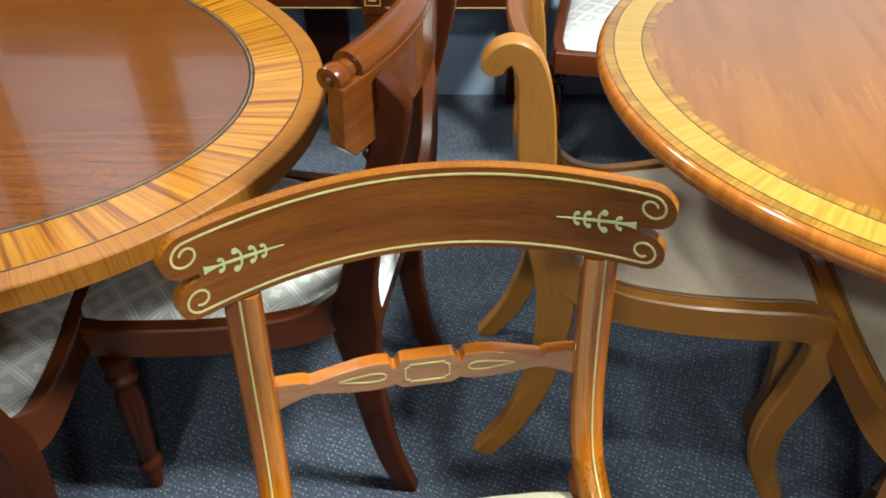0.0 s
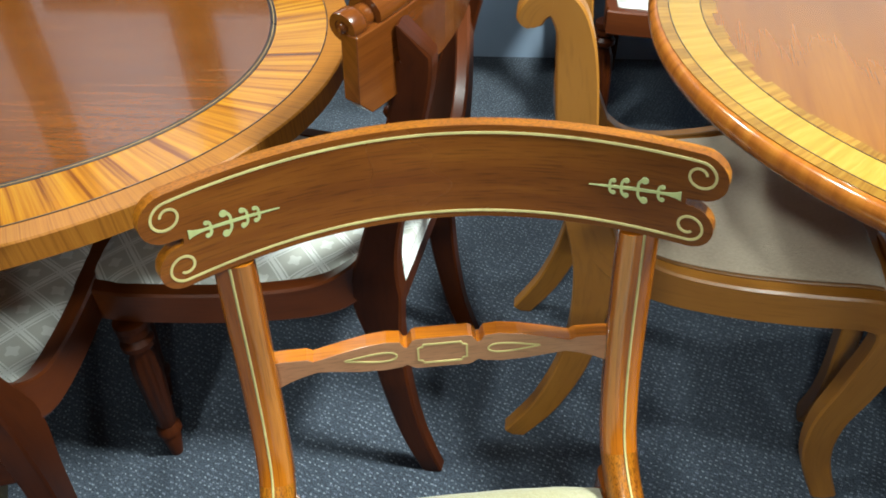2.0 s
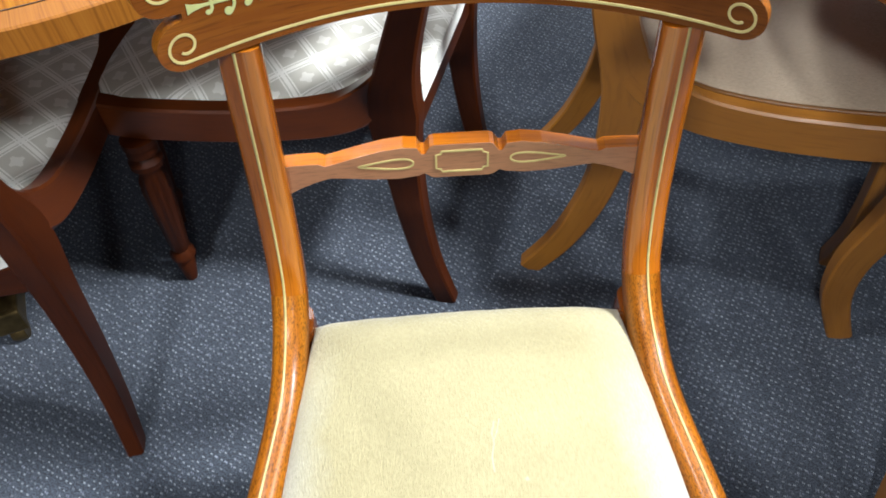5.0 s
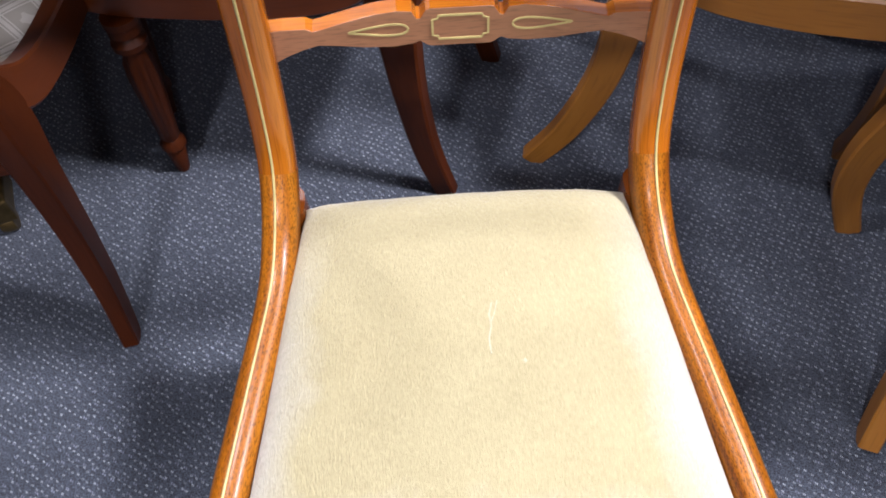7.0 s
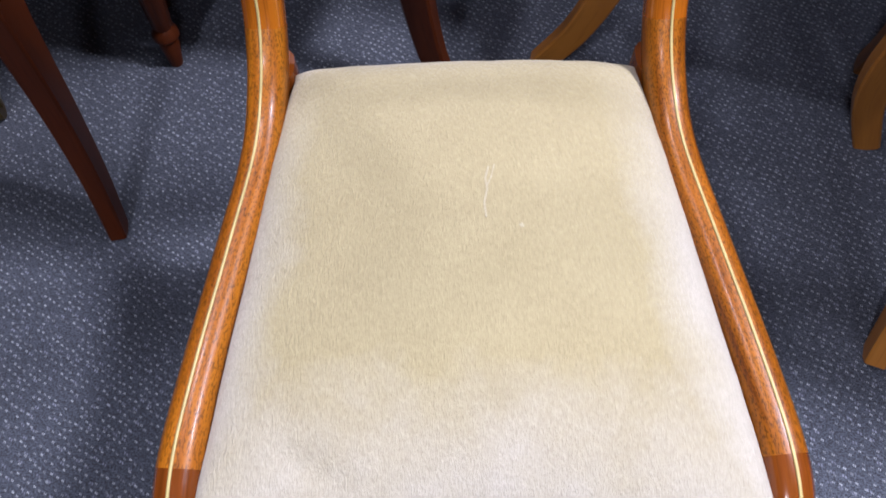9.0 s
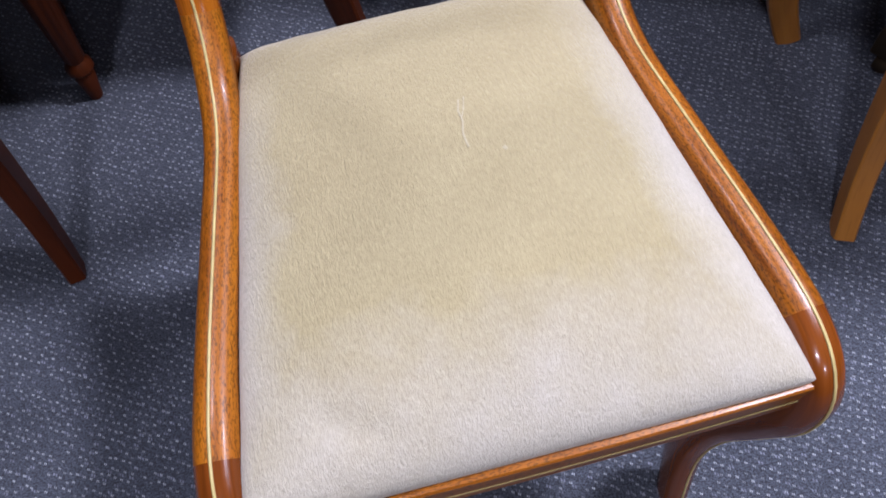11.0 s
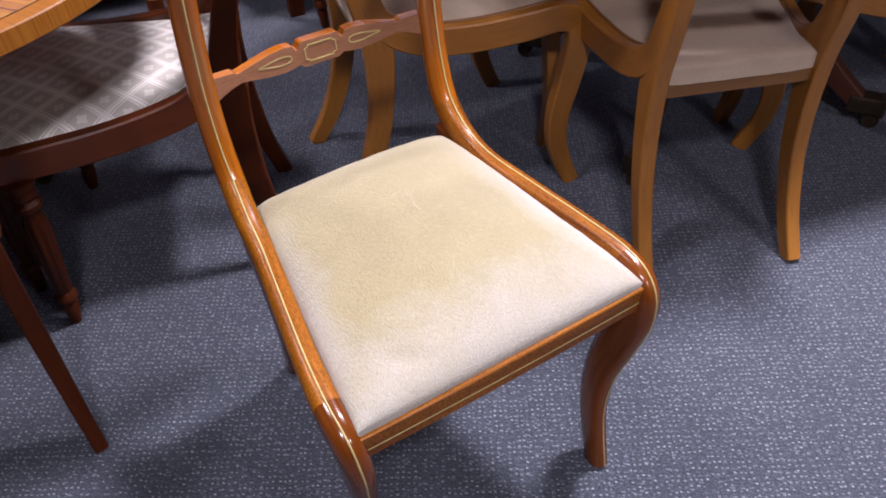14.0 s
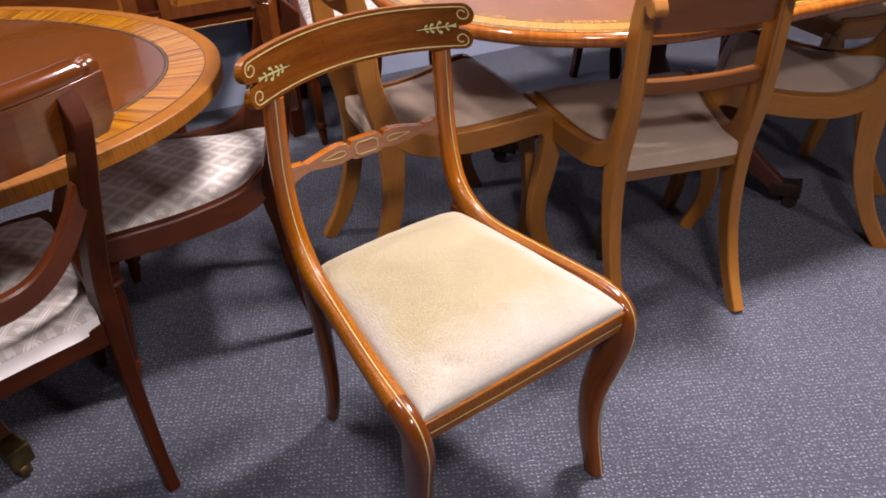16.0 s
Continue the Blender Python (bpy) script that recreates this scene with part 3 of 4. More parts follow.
def inlaid_chair(m):
    chair = thing("dining_chair", "polished reddish mahogany chair with pale inlay and cream velvet seat", "chair", m=m)
    side = spline([
        (0.177, 0.0535, 0.786, 0.036, 0.025), (0.180, 0.056, 0.720, 0.037, 0.027), (0.183, 0.056, 0.640, 0.037, 0.028),
        (0.184, 0.045, 0.560, 0.037, 0.032), (0.184, 0.022, 0.500, 0.037, 0.040), (0.187, -0.025, 0.455, 0.036, 0.046),
        (0.1915, -0.090, 0.436, 0.035, 0.045), (0.2065, -0.190, 0.431, 0.034, 0.043), (0.2215, -0.290, 0.428, 0.034, 0.042),
        (0.2300, -0.366, 0.422, 0.036, 0.046), (0.2295, -0.404, 0.404, 0.037, 0.056), (0.2250, -0.409, 0.360, 0.037, 0.066),
        (0.219, -0.393, 0.290, 0.034, 0.066), (0.209, -0.375, 0.200, 0.031, 0.057), (0.202, -0.378, 0.110, 0.029, 0.049),
        (0.196, -0.408, 0.000, 0.028, 0.042)], 6)

    def flank(s):
        rows = [(s * r[0], *r[1:]) for r in side]
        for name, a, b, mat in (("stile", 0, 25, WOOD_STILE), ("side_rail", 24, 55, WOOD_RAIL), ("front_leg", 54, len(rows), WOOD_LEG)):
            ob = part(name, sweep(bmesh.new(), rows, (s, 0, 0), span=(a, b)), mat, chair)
            bm = bmesh.new()
            line = []
            for i in range(a, b):
                p0, p1 = V(rows[max(i - 1, 0)][:3]), V(rows[min(i + 1, len(rows) - 1)][:3])
                up = (p1 - p0).normalized().cross(V((1, 0, 0))).normalized()
                q = V(rows[i][:3]) + up * (rows[i][4] / 2 + 0.0004) + V((s * rows[i][3] * 0.05, 0, 0))
                line.append((*q, 0.0025, 0.0016))
            part("inlay_line", sweep(bm, line, (1, 0, 0), 6), BRASS_LINE, ob, "pale brass-coloured line inlaid in the wood")
        back = spline([(s * 0.182, 0.012, 0.455, 0.034, 0.044), (s * 0.178, 0.010, 0.38, 0.033, 0.042), (s * 0.170, 0.012, 0.27, 0.031, 0.038),
                       (s * 0.163, 0.024, 0.16, 0.029, 0.034), (s * 0.158, 0.045, 0.07, 0.027, 0.031), (s * 0.154, 0.070, 0.0, 0.026, 0.030)], 6)
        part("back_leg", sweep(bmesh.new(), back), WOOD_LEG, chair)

    both(flank)
    # crest
    place = crest_place(0.22, 0.086, 1.2, 0.828)
    up, down, half = 0.038, 0.045, 0.2350
    crest = part("crest_rail", plate(bmesh.new(), crest_outline(half, up, down), 0.015, place), WOOD_CREST, chair, "curved crest rail with scrolled ends and leaf inlay", 0.003, WOOD_RAIL)
    bow = lambda u, v: (u, v + 0.010 * (1 - (u / half) ** 2))

    def end_inlay(s):
        bm = bmesh.new()
        coil = spiral(half - 0.0200, up - 0.0190, 0.0122, math.pi / 2, 1.2, -1)
        top = [(lerp(0, half - 0.0200, i / 26), up - 0.0065) for i in range(26)]
        ribbon(bm, [bow(s * u, v) for u, v in top + coil], 0.0019, place)
        coil = spiral(half - 0.0255, -down + 0.0180, 0.0118, -math.pi / 2, 1.1, 1)
        low = [(lerp(0, half - 0.0255, i / 26), -down + 0.0060) for i in range(26)]
        ribbon(bm, [bow(s * u, v) for u, v in low + coil], 0.0019, place)
        part("scroll_inlay", bm, BRASS_LINE, crest, "pale inlaid line ending in scrolls")
        bm = bmesh.new()
        stem = [(lerp(0.2025, 0.1315, i / 24), 0.0006 - 0.001 * i / 24) for i in range(25)]
        ribbon(bm, [(s * u, v) for u, v in stem], lambda t: lerp(0.0080, 0.0021, (t / 0.16) ** 0.6) if t < 0.16 else lerp(0.0021, 0.0005, (t - 0.16) / 0.84) + 0.0013 * math.sin(math.pi * (t - 0.16) / 0.84), place)
        for at, size in ((0.1862, 0.0052), (0.171, 0.0082), (0.158, 0.0062), (0.1487, 0.0050)):
            for w in (1, -1):
                curl = [(at - size * 0.15 * math.sin(math.pi * i / 8) + size * 0.35 * i / 8, w * (0.001 + size * 1.0 * i / 8)) for i in range(9)]
                ribbon(bm, [(s * (u - (size * 0.1)), v) for u, v in curl], 0.0021, place)
                disc(bm, s * (at + size * 0.48), w * (size * 1.06), size * 0.36, place)
        part("leaf_inlay", bm, GREEN_INLAY, crest, "pale green leaf spray inlaid in the wood")

    both(end_inlay)
    # cross rail
    def cross_outline():
        top = [(0.173, 0.012), (0.155, 0.0125), (0.135, 0.0115), (0.129, 0.008), (0.122, 0.0095), (0.100, 0.015), (0.075, 0.0205), (0.055, 0.0225), (0.042, 0.021),
               (0.038, 0.0135), (0.035, 0.0135), (0.030, 0.0215), (0.026, 0.023)]
        low = [(0.026, -0.016), (0.030, -0.0145), (0.036, -0.010), (0.042, -0.0125), (0.060, -0.0145), (0.085, -0.013), (0.110, -0.009), (0.126, -0.007), (0.140, -0.0105), (0.155, -0.016), (0.173, -0.025)]
        right = top + [(-u, v) for u, v in reversed(top)] + [(-u, v) for u, v in reversed(low)] + low[0:]
        out = []
        for p in right:
            if not out or (abs(out[-1][0] - p[0]) + abs(out[-1][1] - p[1])) > 1e-5:
                out.append(p)
        return out[:-1] if out[0] == out[-1] else out
    cplace = crest_place(0.1, 0.062, 0.2, 0.630)
    cross = part("cross_rail", plate(bmesh.new(), cross_outline(), 0.018, cplace, 0.012), WOOD_HAZED, chair, "shaped back rail with inlaid tablet and drops", 0.0022, WOOD_STILE)
    bm = bmesh.new()
    tablet = [(-0.019, 0.0155), (0.019, 0.0155), (0.020, 0.0125), (0.0245, 0.0115), (0.0245, -0.0045), (0.020, -0.0055), (0.019, -0.0085), (-0.019, -0.0085), (-0.020, -0.0055), (-0.0245, -0.0045),
              (-0.0245, 0.0115), (-0.020, 0.0125), (-0.019, 0.0155), (-0.017, 0.0155)]
    ribbon(bm, tablet, 0.0019, cplace)
    for s in (-1, 1):
        drop = [(s * (0.046 + 0.052 * (1 - math.cos(a)) / 2), 0.004 + 0.0072 * math.sin(a) * (1 - 0.85 * ((1 - math.cos(a)) / 2) ** 0.8) * 1.25) for a in [2 * math.pi * i / 30 for i in range(31)]]
        ribbon(bm, drop, 0.0017, cplace)
    part("tablet_inlay", bm, BRASS_LINE, cross, "pale inlaid line round a tablet and two drops")
    # seat frame
    front = [(x, -0.413 - 0.004 * (1 - (x / 0.22) ** 2), 0.402 - 0.003 * (x / 0.22) ** 2, 0.040, 0.022) for x in [lerp(-0.222, 0.222, i / 16) for i in range(17)]]
    rail = part("front_rail", sweep(bmesh.new(), front, (0, 0, 1), flat=0.0016), WOOD_RAIL, chair)
    line = [(x, y - 0.0112, z - 0.004, 0.0018, 0.0014) for x, y, z, _, _ in front]
    part("inlay_line", sweep(bmesh.new(), line, (0, 0, 1), 6), BRASS_LINE, rail, "pale line let into the front rail")
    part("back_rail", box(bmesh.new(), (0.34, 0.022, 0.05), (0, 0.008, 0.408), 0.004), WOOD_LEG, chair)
    seat = cushion(bmesh.new(), lambda y: lerp(0.1670, 0.2200, min(max(-y / 0.42, 0), 1)), -0.421, 0.010, 0.427, 0.036, 0.022, lambda y, s: 0.019 * (y + 0.42) / 0.42, nx=44, ny=44, corner=0.012, bulge=0.005)
    for v in seat.verts:
        # a pressed crease near the front edge
        t = min(max((v.co.x + 0.143) / 0.032, 0), 1)
        d = math.hypot(v.co.x - lerp(-0.143, -0.111, t), v.co.y - lerp(-0.368, -0.386, t))
        v.co.z -= 0.007 * math.exp(-(d / 0.008) ** 2)
    tops = [v.co.copy() for v in seat.verts]

    def on_seat(u, v, w):
        near = sorted(tops, key=lambda c: (c.x - u) ** 2 + (c.y - v) ** 2 - c.z * 1e-6)[:5]
        weights = [1 / (1e-5 + (c.x - u) ** 2 + (c.y - v) ** 2) for c in near if c.z > 0.43]
        return V((u, v, sum(c.z * q for c, q in zip([c for c in near if c.z > 0.43], weights)) / sum(weights) + w))

    pad = part("seat", seat, VELVET, chair, "cream velvet drop-in seat with rubbed marks and painted rim sheen")
    bm = bmesh.new()
    for line, wide in (([(0.014, -0.139), (0.011, -0.151), (0.012, -0.162), (0.009, -0.175), (0.010, -0.189)], 0.0016), ([(0.019, -0.137), (0.016, -0.149), (0.012, -0.159)], 0.0011), ([(0.037, -0.195), (0.039, -0.198)], 0.003)):
        ribbon(bm, line, wide, on_seat, 0.0006, 0.003)
    part("rubbed_mark", bm, VELVET_PALE, pad, "short pale scratch in the velvet pile")
    return chair


# ---- the dark mahogany chairs ----
def dark_chair(m, label, lean=0.0, group="dark mahogany dining chairs"):
    """lean: how far the back stands more upright at its top, in metres."""
    chair = thing("dining_chair", label, "chair", group, m)

    def upright(bm):
        for v in bm.verts:
            v.co.y -= lean * max(0.0, (v.co.z - 0.44) / 0.45) ** 0.9
            v.co.z -= 0.35 * lean * max(0.0, (v.co.z - 0.60) / 0.30)
        return bm

    def flank(s):
        rows = [(s * 0.207, 0.058, 0.880, 0.036, 0.003)] + spline([(s * 0.206, 0.071, 0.838, 0.036, 0.040), (s * 0.203, 0.054, 0.780, 0.036, 0.044), (s * 0.198, 0.008, 0.640, 0.037, 0.040), (s * 0.195, -0.035, 0.520, 0.038, 0.052),
                       (s * 0.195, -0.056, 0.430, 0.038, 0.074), (s * 0.195, -0.052, 0.340, 0.037, 0.056), (s * 0.196, -0.042, 0.220, 0.035, 0.046), (s * 0.198, -0.022, 0.100, 0.032, 0.040), (s * 0.200, 0.008, 0.0, 0.030, 0.036)], 6)
        part("stile", upright(sweep(bmesh.new(), rows, flat=0.0035)), WOOD_DARK, chair, "back stile running down into a sabre leg")
        rail = spline([(s * 0.194, -0.040, 0.520, 0.030, 0.040), (s * 0.1955, -0.080, 0.462, 0.030, 0.052), (s * 0.206, -0.140, 0.422, 0.030, 0.060), (s * 0.222, -0.260, 0.402, 0.030, 0.060), (s * 0.236, -0.400, 0.396, 0.030, 0.060), (s * 0.240, -0.500, 0.396, 0.030, 0.060)], 6)
        part("side_rail", sweep(bmesh.new(), rail, flat=0.0035), WOOD_RED_BROWN, chair)
        top = 0.365
        prof = [(0.026, top), (0.026, top - 0.012), (0.021, top - 0.016), (0.024, top - 0.024), (0.024, top - 0.03), (0.0165, top - 0.036), (0.026, top - 0.046), (0.026, top - 0.056), (0.0155, top - 0.064), (0.0175, top - 0.074), (0.020, top - 0.088),
                (0.0215, top - 0.12), (0.0165, 0.095), (0.0140, 0.090), (0.0215, 0.080), (0.0220, 0.070), (0.0135, 0.060), (0.017, 0.052), (0.011, 0.0)]
        bm = lathe(bmesh.new(), [(r, z) for r, z in reversed(prof)], (s * 0.246, -0.466, 0), 40)
        for v in bm.verts:
            z = v.co.z
            if 0.1 < z < top - 0.085:
                c = V((s * 0.246, -0.466, z))
                d = v.co - c
                v.co = c + d * (1 + 0.13 * math.cos(8 * math.atan2(d.y, d.x)))
            v.co += V((s * -0.012 * (top - z) / top, 0.024 * z / top, 0))
        part("turned_leg", bm, WOOD_DARK, chair, "turned and fluted front leg")
        bm = bmesh.new()
        for dz in (0.0, -0.020, 0.020):
            lathe(bm, [(0.002, -0.010), (0.008, -0.006), (0.010, 0), (0.008, 0.006), (0.002, 0.010)], (s * 0.196, 0.028 + dz * 0.3, 0.768 + dz), 10)
        part("bead", upright(bm), WOOD_DARK, chair, "three turned beads below the crest")

    both(flank)
    bend = crest_place(0.12, 0.060, 0.85, 0.84)
    panel = [(-0.250, 0.050), (-0.253, -0.030), (-0.236, -0.05), (0.236, -0.05), (0.253, -0.030), (0.250, 0.050)]
    crest = part("crest_panel", upright(plate(bmesh.new(), panel, 0.022, bend, 0.03)), WOOD_DARK_RED, chair, "curved tablet back panel", 0.003)
    xs = [lerp(-0.214, 0.214, i / 20) for i in range(21)]
    part("crest_roll", upright(sweep(bmesh.new(), [(x, 0.068 - 0.85 * x * x, 0.897, 0.040, 0.042) for x in xs], (0, 0, 1), 16, 2.0)), WOOD_DARK_RED, crest, "rounded roll along the top of the back")

    def finial(s):
        prof = [(0.0135, -0.004), (0.0140, 0.0), (0.0130, 0.003), (0.0128, 0.013), (0.0145, 0.019), (0.0168, 0.021), (0.0174, 0.023), (0.0174, 0.039), (0.0164, 0.041), (0.0092, 0.041), (0.0084, 0.0395), (0.0058, 0.0395), (0.0054, 0.042), (0.0038, 0.0436), (0.0012, 0.0442)]
        p = V((s * 0.212, 0.068 - 0.85 * 0.212 ** 2, 0.895))
        d = V((s * 1, -2 * 0.85 * 0.212, 0)).normalized()
        part("turned_end", upright(lathe(bmesh.new(), prof, n=18, axis=Matrix.Translation(p) @ d.to_track_quat("Z", "Y").to_matrix().to_4x4())), WOOD_DARK_RED, crest, "turned and reeded end of the roll")

    both(finial)
    hoop = [(x, 0.035 - 0.55 * x * x - 0.02 * (1 - (x / 0.195) ** 2) + 0.02, 0.575 + 0.15 * abs(x / 0.195) ** 2.4, 0.046 - 0.012 * abs(x / 0.195), 0.022) for x in [lerp(-0.195, 0.195, i / 28) for i in range(29)]]
    part("hoop_rail", upright(sweep(bmesh.new(), hoop, (0, 0, 1), flat=0.0035)), WOOD_RED_BROWN, chair, "curved hoop rail of the back")
    bow = [(x, -0.508 - 0.03 * (1 - (x / 0.24) ** 2), 0.396, 0.060, 0.028) for x in [lerp(-0.25, 0.25, i / 14) for i in range(15)]]
    part("front_rail", sweep(bmesh.new(), bow, (0, 0, 1), flat=0.0035), WOOD_RED_BROWN, chair)
    part("back_rail", box(bmesh.new(), (0.37, 0.028, 0.05), (0, -0.046, 0.395), 0.003), WOOD_DARK, chair)
    half = lambda y: lerp(0.178, 0.232, min(max((-0.05 - y) / 0.4, 0), 1))
    part("seat", cushion(bmesh.new(), half, -0.506, -0.03, 0.422, 0.024, 0.014, lambda y, s: 0.018 * max(0, 1 - (-0.03 - y) / 0.12), corner=0.035, bow=0.022), DAMASK, chair, "ivory damask seat with a woven trellis pattern")
    # the frame draws in towards the back and the floor
    for ob in chair.children:
        if ob is not crest:
            for v in ob.data.vertices:
                behind = min(max(1 + v.co.y / 0.45, 0), 1)
                v.co.x *= 1 - behind * lerp(0.165, 0.085, min(v.co.z / 0.85, 1))
    return chair


# ---- the pale scroll-backed chairs ----
def scroll_chair(m, label, group="pale scroll-backed chairs"):
    chair = thing("dining_chair", label, "chair", group, m)

    def flank(s):
        stile = spline([(s * 0.166, y, z, 0.034, d) for y, z, d in ((-0.0120, 0.8040, 0.006), (-0.0124, 0.8068, 0.022), (-0.0140, 0.8125, 0.034), (-0.0180, 0.8215, 0.036), (-0.0270, 0.8310, 0.036), (-0.0420, 0.8355, 0.036), (-0.0580, 0.8260, 0.041), (-0.0705, 0.8000, 0.045))] + [
                        (s * 0.166, -0.078, 0.752, 0.034, 0.054), (s * 0.166, -0.084, 0.680, 0.034, 0.057), (s * 0.166, -0.090, 0.600, 0.034, 0.056), (s * 0.167, -0.106, 0.530, 0.034, 0.062), (s * 0.168, -0.128, 0.460, 0.034, 0.070),
                        (s * 0.168, -0.134, 0.390, 0.034, 0.064), (s * 0.168, -0.130, 0.290, 0.033, 0.055), (s * 0.168, -0.112, 0.190, 0.032, 0.050), (s * 0.169, -0.072, 0.085, 0.031, 0.044), (s * 0.170, -0.018, 0.0, 0.030, 0.038)], 6)
        bm = sweep(bmesh.new(), stile, flat=0.003)
        ob = part("stile", bm, WOOD_PALE, chair, "scrolled back stile running down into a sabre leg")
        rim = []
        for i in range(16, 60):
            p, q = V(stile[i - 1][:3]), V(stile[i + 1][:3])
            out = (q - p).normalized().cross(V((1, 0, 0))).normalized()
            rim.append((*(V(stile[i][:3]) - out * (stile[i][4] / 2 + 0.0002) + V((-s * 0.0115, 0, 0))), 0.0035, 0.0016))
        part("edge_line", sweep(bmesh.new(), rim, n=6), WOOD_PALE_EDGE, ob, "thin dark line along the outer edge")
        rail = spline([(s * 0.1675, -0.112, 0.500, 0.0325, 0.046), (s * 0.171, -0.168, 0.438, 0.033, 0.060), (s * 0.186, -0.240, 0.410, 0.033, 0.064), (s * 0.208, -0.340, 0.408, 0.033, 0.064), (s * 0.230, -0.440, 0.420, 0.033, 0.064), (s * 0.246, -0.520, 0.432, 0.033, 0.060),
                       (s * 0.250, -0.556, 0.416, 0.034, 0.060), (s * 0.251, -0.564, 0.370, 0.034, 0.060), (s * 0.252, -0.545, 0.280, 0.033, 0.057), (s * 0.252, -0.525, 0.190, 0.031, 0.051), (s * 0.252, -0.532, 0.100, 0.030, 0.046), (s * 0.253, -0.572, 0.0, 0.029, 0.040)], 6)
        part("side_rail", sweep(bmesh.new(), rail[:37], flat=0.0035), WOOD_PALE, chair)
        part("front_leg", sweep(bmesh.new(), rail[36:], flat=0.0035), WOOD_PALE, chair)
        bead = [(x - s * 0.010, y, z + 0.033, 0.008, 0.006) for x, y, z, _, _ in rail[4:32]]
        part("edge_bead", sweep(bmesh.new(), bead, n=8), WOOD_PALE_EDGE, chair, "darker bead along the seat edge")

    both(flank)
    arc = lambda z, lean: [(x, -0.050 + lean + 0.022 * (1 - (x / 0.165) ** 2), z, 1, 1) for x in [lerp(-0.165, 0.165, i / 14) for i in range(15)]]
    part("crest_rail", sweep(bmesh.new(), [(x, y, z, 0.088, 0.022) for x, y, z, _, _ in arc(0.795, -0.022)], (0, 0.15, 1), flat=0.0035), WOOD_PALE_SHADED, chair, "curved back panel between the stiles")
    part("cross_rail", sweep(bmesh.new(), [(x, y, z, 0.034, 0.020) for x, y, z, _, _ in arc(0.632, -0.035)], (0, 0, 1), flat=0.0035), WOOD_PALE_SHADED, chair)
    part("front_rail", sweep(bmesh.new(), [(x, -0.548 - 0.01 * (1 - (x / 0.25) ** 2), 0.425, 0.052, 0.026) for x in [lerp(-0.25, 0.25, i / 10) for i in range(11)]], (0, 0, 1), flat=0.0035), WOOD_PALE, chair)
    part("back_rail", box(bmesh.new(), (0.32, 0.026, 0.046), (0, -0.128, 0.405), 0.003), WOOD_PALE_EDGE, chair)
    half = lambda y: lerp(0.158, 0.240, min(max((-0.13 - y) / 0.4, 0), 1))
    sag = lambda y, s: 0.030 * max(0, (-y - 0.34) / 0.2) ** 1.3 + 0.02 * max(0, (y + 0.2) / 0.1)
    part("seat", cushion(bmesh.new(), half, -0.545, -0.108, 0.424, 0.020, 0.016, sag), BEIGE, chair, "beige suede-like dished seat")
    for ob in chair.children_recursive:
        for v in ob.data.vertices:
            v.co = (v.co.x * 0.955, v.co.y * 0.97, v.co.z + 0.002 * max(0, (v.co.z - 0.58) / 0.24))
    return chair


# ---- the tables ----
def oval(a, b, n=200):
    """The rim of an oval top: rows of point, outward normal and run along the rim."""
    pts = [V((a * math.cos(2 * math.pi * k / n), b * math.sin(2 * math.pi * k / n))) for k in range(n)]
    out, run = [], 0.0
    for k in range(n):
        d = pts[(k + 1) % n] - pts[k - 1]
        out.append((pts[k], V((d.y, -d.x)).normalized(), run))
        run += (pts[(k + 1) % n] - pts[k]).length
    return out, run


def d_ended(half_width, end, straight, n=80):
    """The rim of a top with straight sides and two half-oval ends."""
    pts = []
    for sign in (1, -1):
        pts += [V((sign * (straight / 2 + end * math.cos(a)), sign * half_width * math.sin(a))) for a in [lerp(-math.pi / 2, math.pi / 2, i / n) for i in range(n + 1)]]
        pts += [V((sign * lerp(straight / 2, -straight / 2, i / 12), sign * half_width)) for i in range(1, 12)]
    out, run, m = [], 0.0, len(pts)
    for k in range(m):
        d = pts[(k + 1) % m] - pts[k - 1]
        out.append((pts[k], V((d.y, -d.x)).normalized(), run))
        run += (pts[(k + 1) % m] - pts[k]).length
    return out, run


def ragged_ring(bm, rim, d0, d1, jag, z, seed):
    """A flat band of veneer slips whose inner ends stop at uneven insets."""
    rows, run = rim
    rng = random.Random(seed)
    uv = bm.loops.layers.uv.verify()
    for k in range(len(rows)):
        j = (k + 1) % len(rows)
        if k % 2 == 0:
            inner = d1 + rng.choice((0.0, 0.3, 0.6, 1.0)) * jag
        u0, u1 = rows[k][2], rows[j][2] if j else run
        vs = [bm.verts.new((*(rows[q][0] - rows[q][1] * d), z)) for q, d in ((k, inner), (k, d0), (j, d0), (j, inner))]
        f = bm.faces.new(vs)
        for loop, c in zip(f.loops, ((u0, inner), (u0, d0), (u1, d0), (u1, inner))):
            loop[uv].uv = c
    return bm


def ring(bm, rim, d0, d1, z):
    """A flat band between two insets from the rim, with uv along and across it."""
    rows, run = rim
    uv = bm.loops.layers.uv.verify()
    at = lambda row, d, h: (*(row[0] - row[1] * d), h)
    top = [[bm.verts.new(at(r, d, z)) for r in rows] for d in (d0, d1)]
    low = [[bm.verts.new(at(r, d, z - 0.006)) for r in rows] for d in (d0, d1)]
    n = len(rows)
    for k in range(n):
        j = (k + 1) % n
        u0, u1 = rows[k][2], rows[j][2] if j else run
        f = bm.faces.new((top[1][k], top[0][k], top[0][j], top[1][j]))
        for loop, c in zip(f.loops, ((u0, d1), (u0, d0), (u1, d0), (u1, d1))):
            loop[uv].uv = c
        bm.faces.new((top[0][k], low[0][k], low[0][j], top[0][j]))
        bm.faces.new((low[1][k], top[1][k], top[1][j], low[1][j]))
        bm.faces.new((low[0][k], low[1][k], low[1][j], low[0][j]))
    return bm


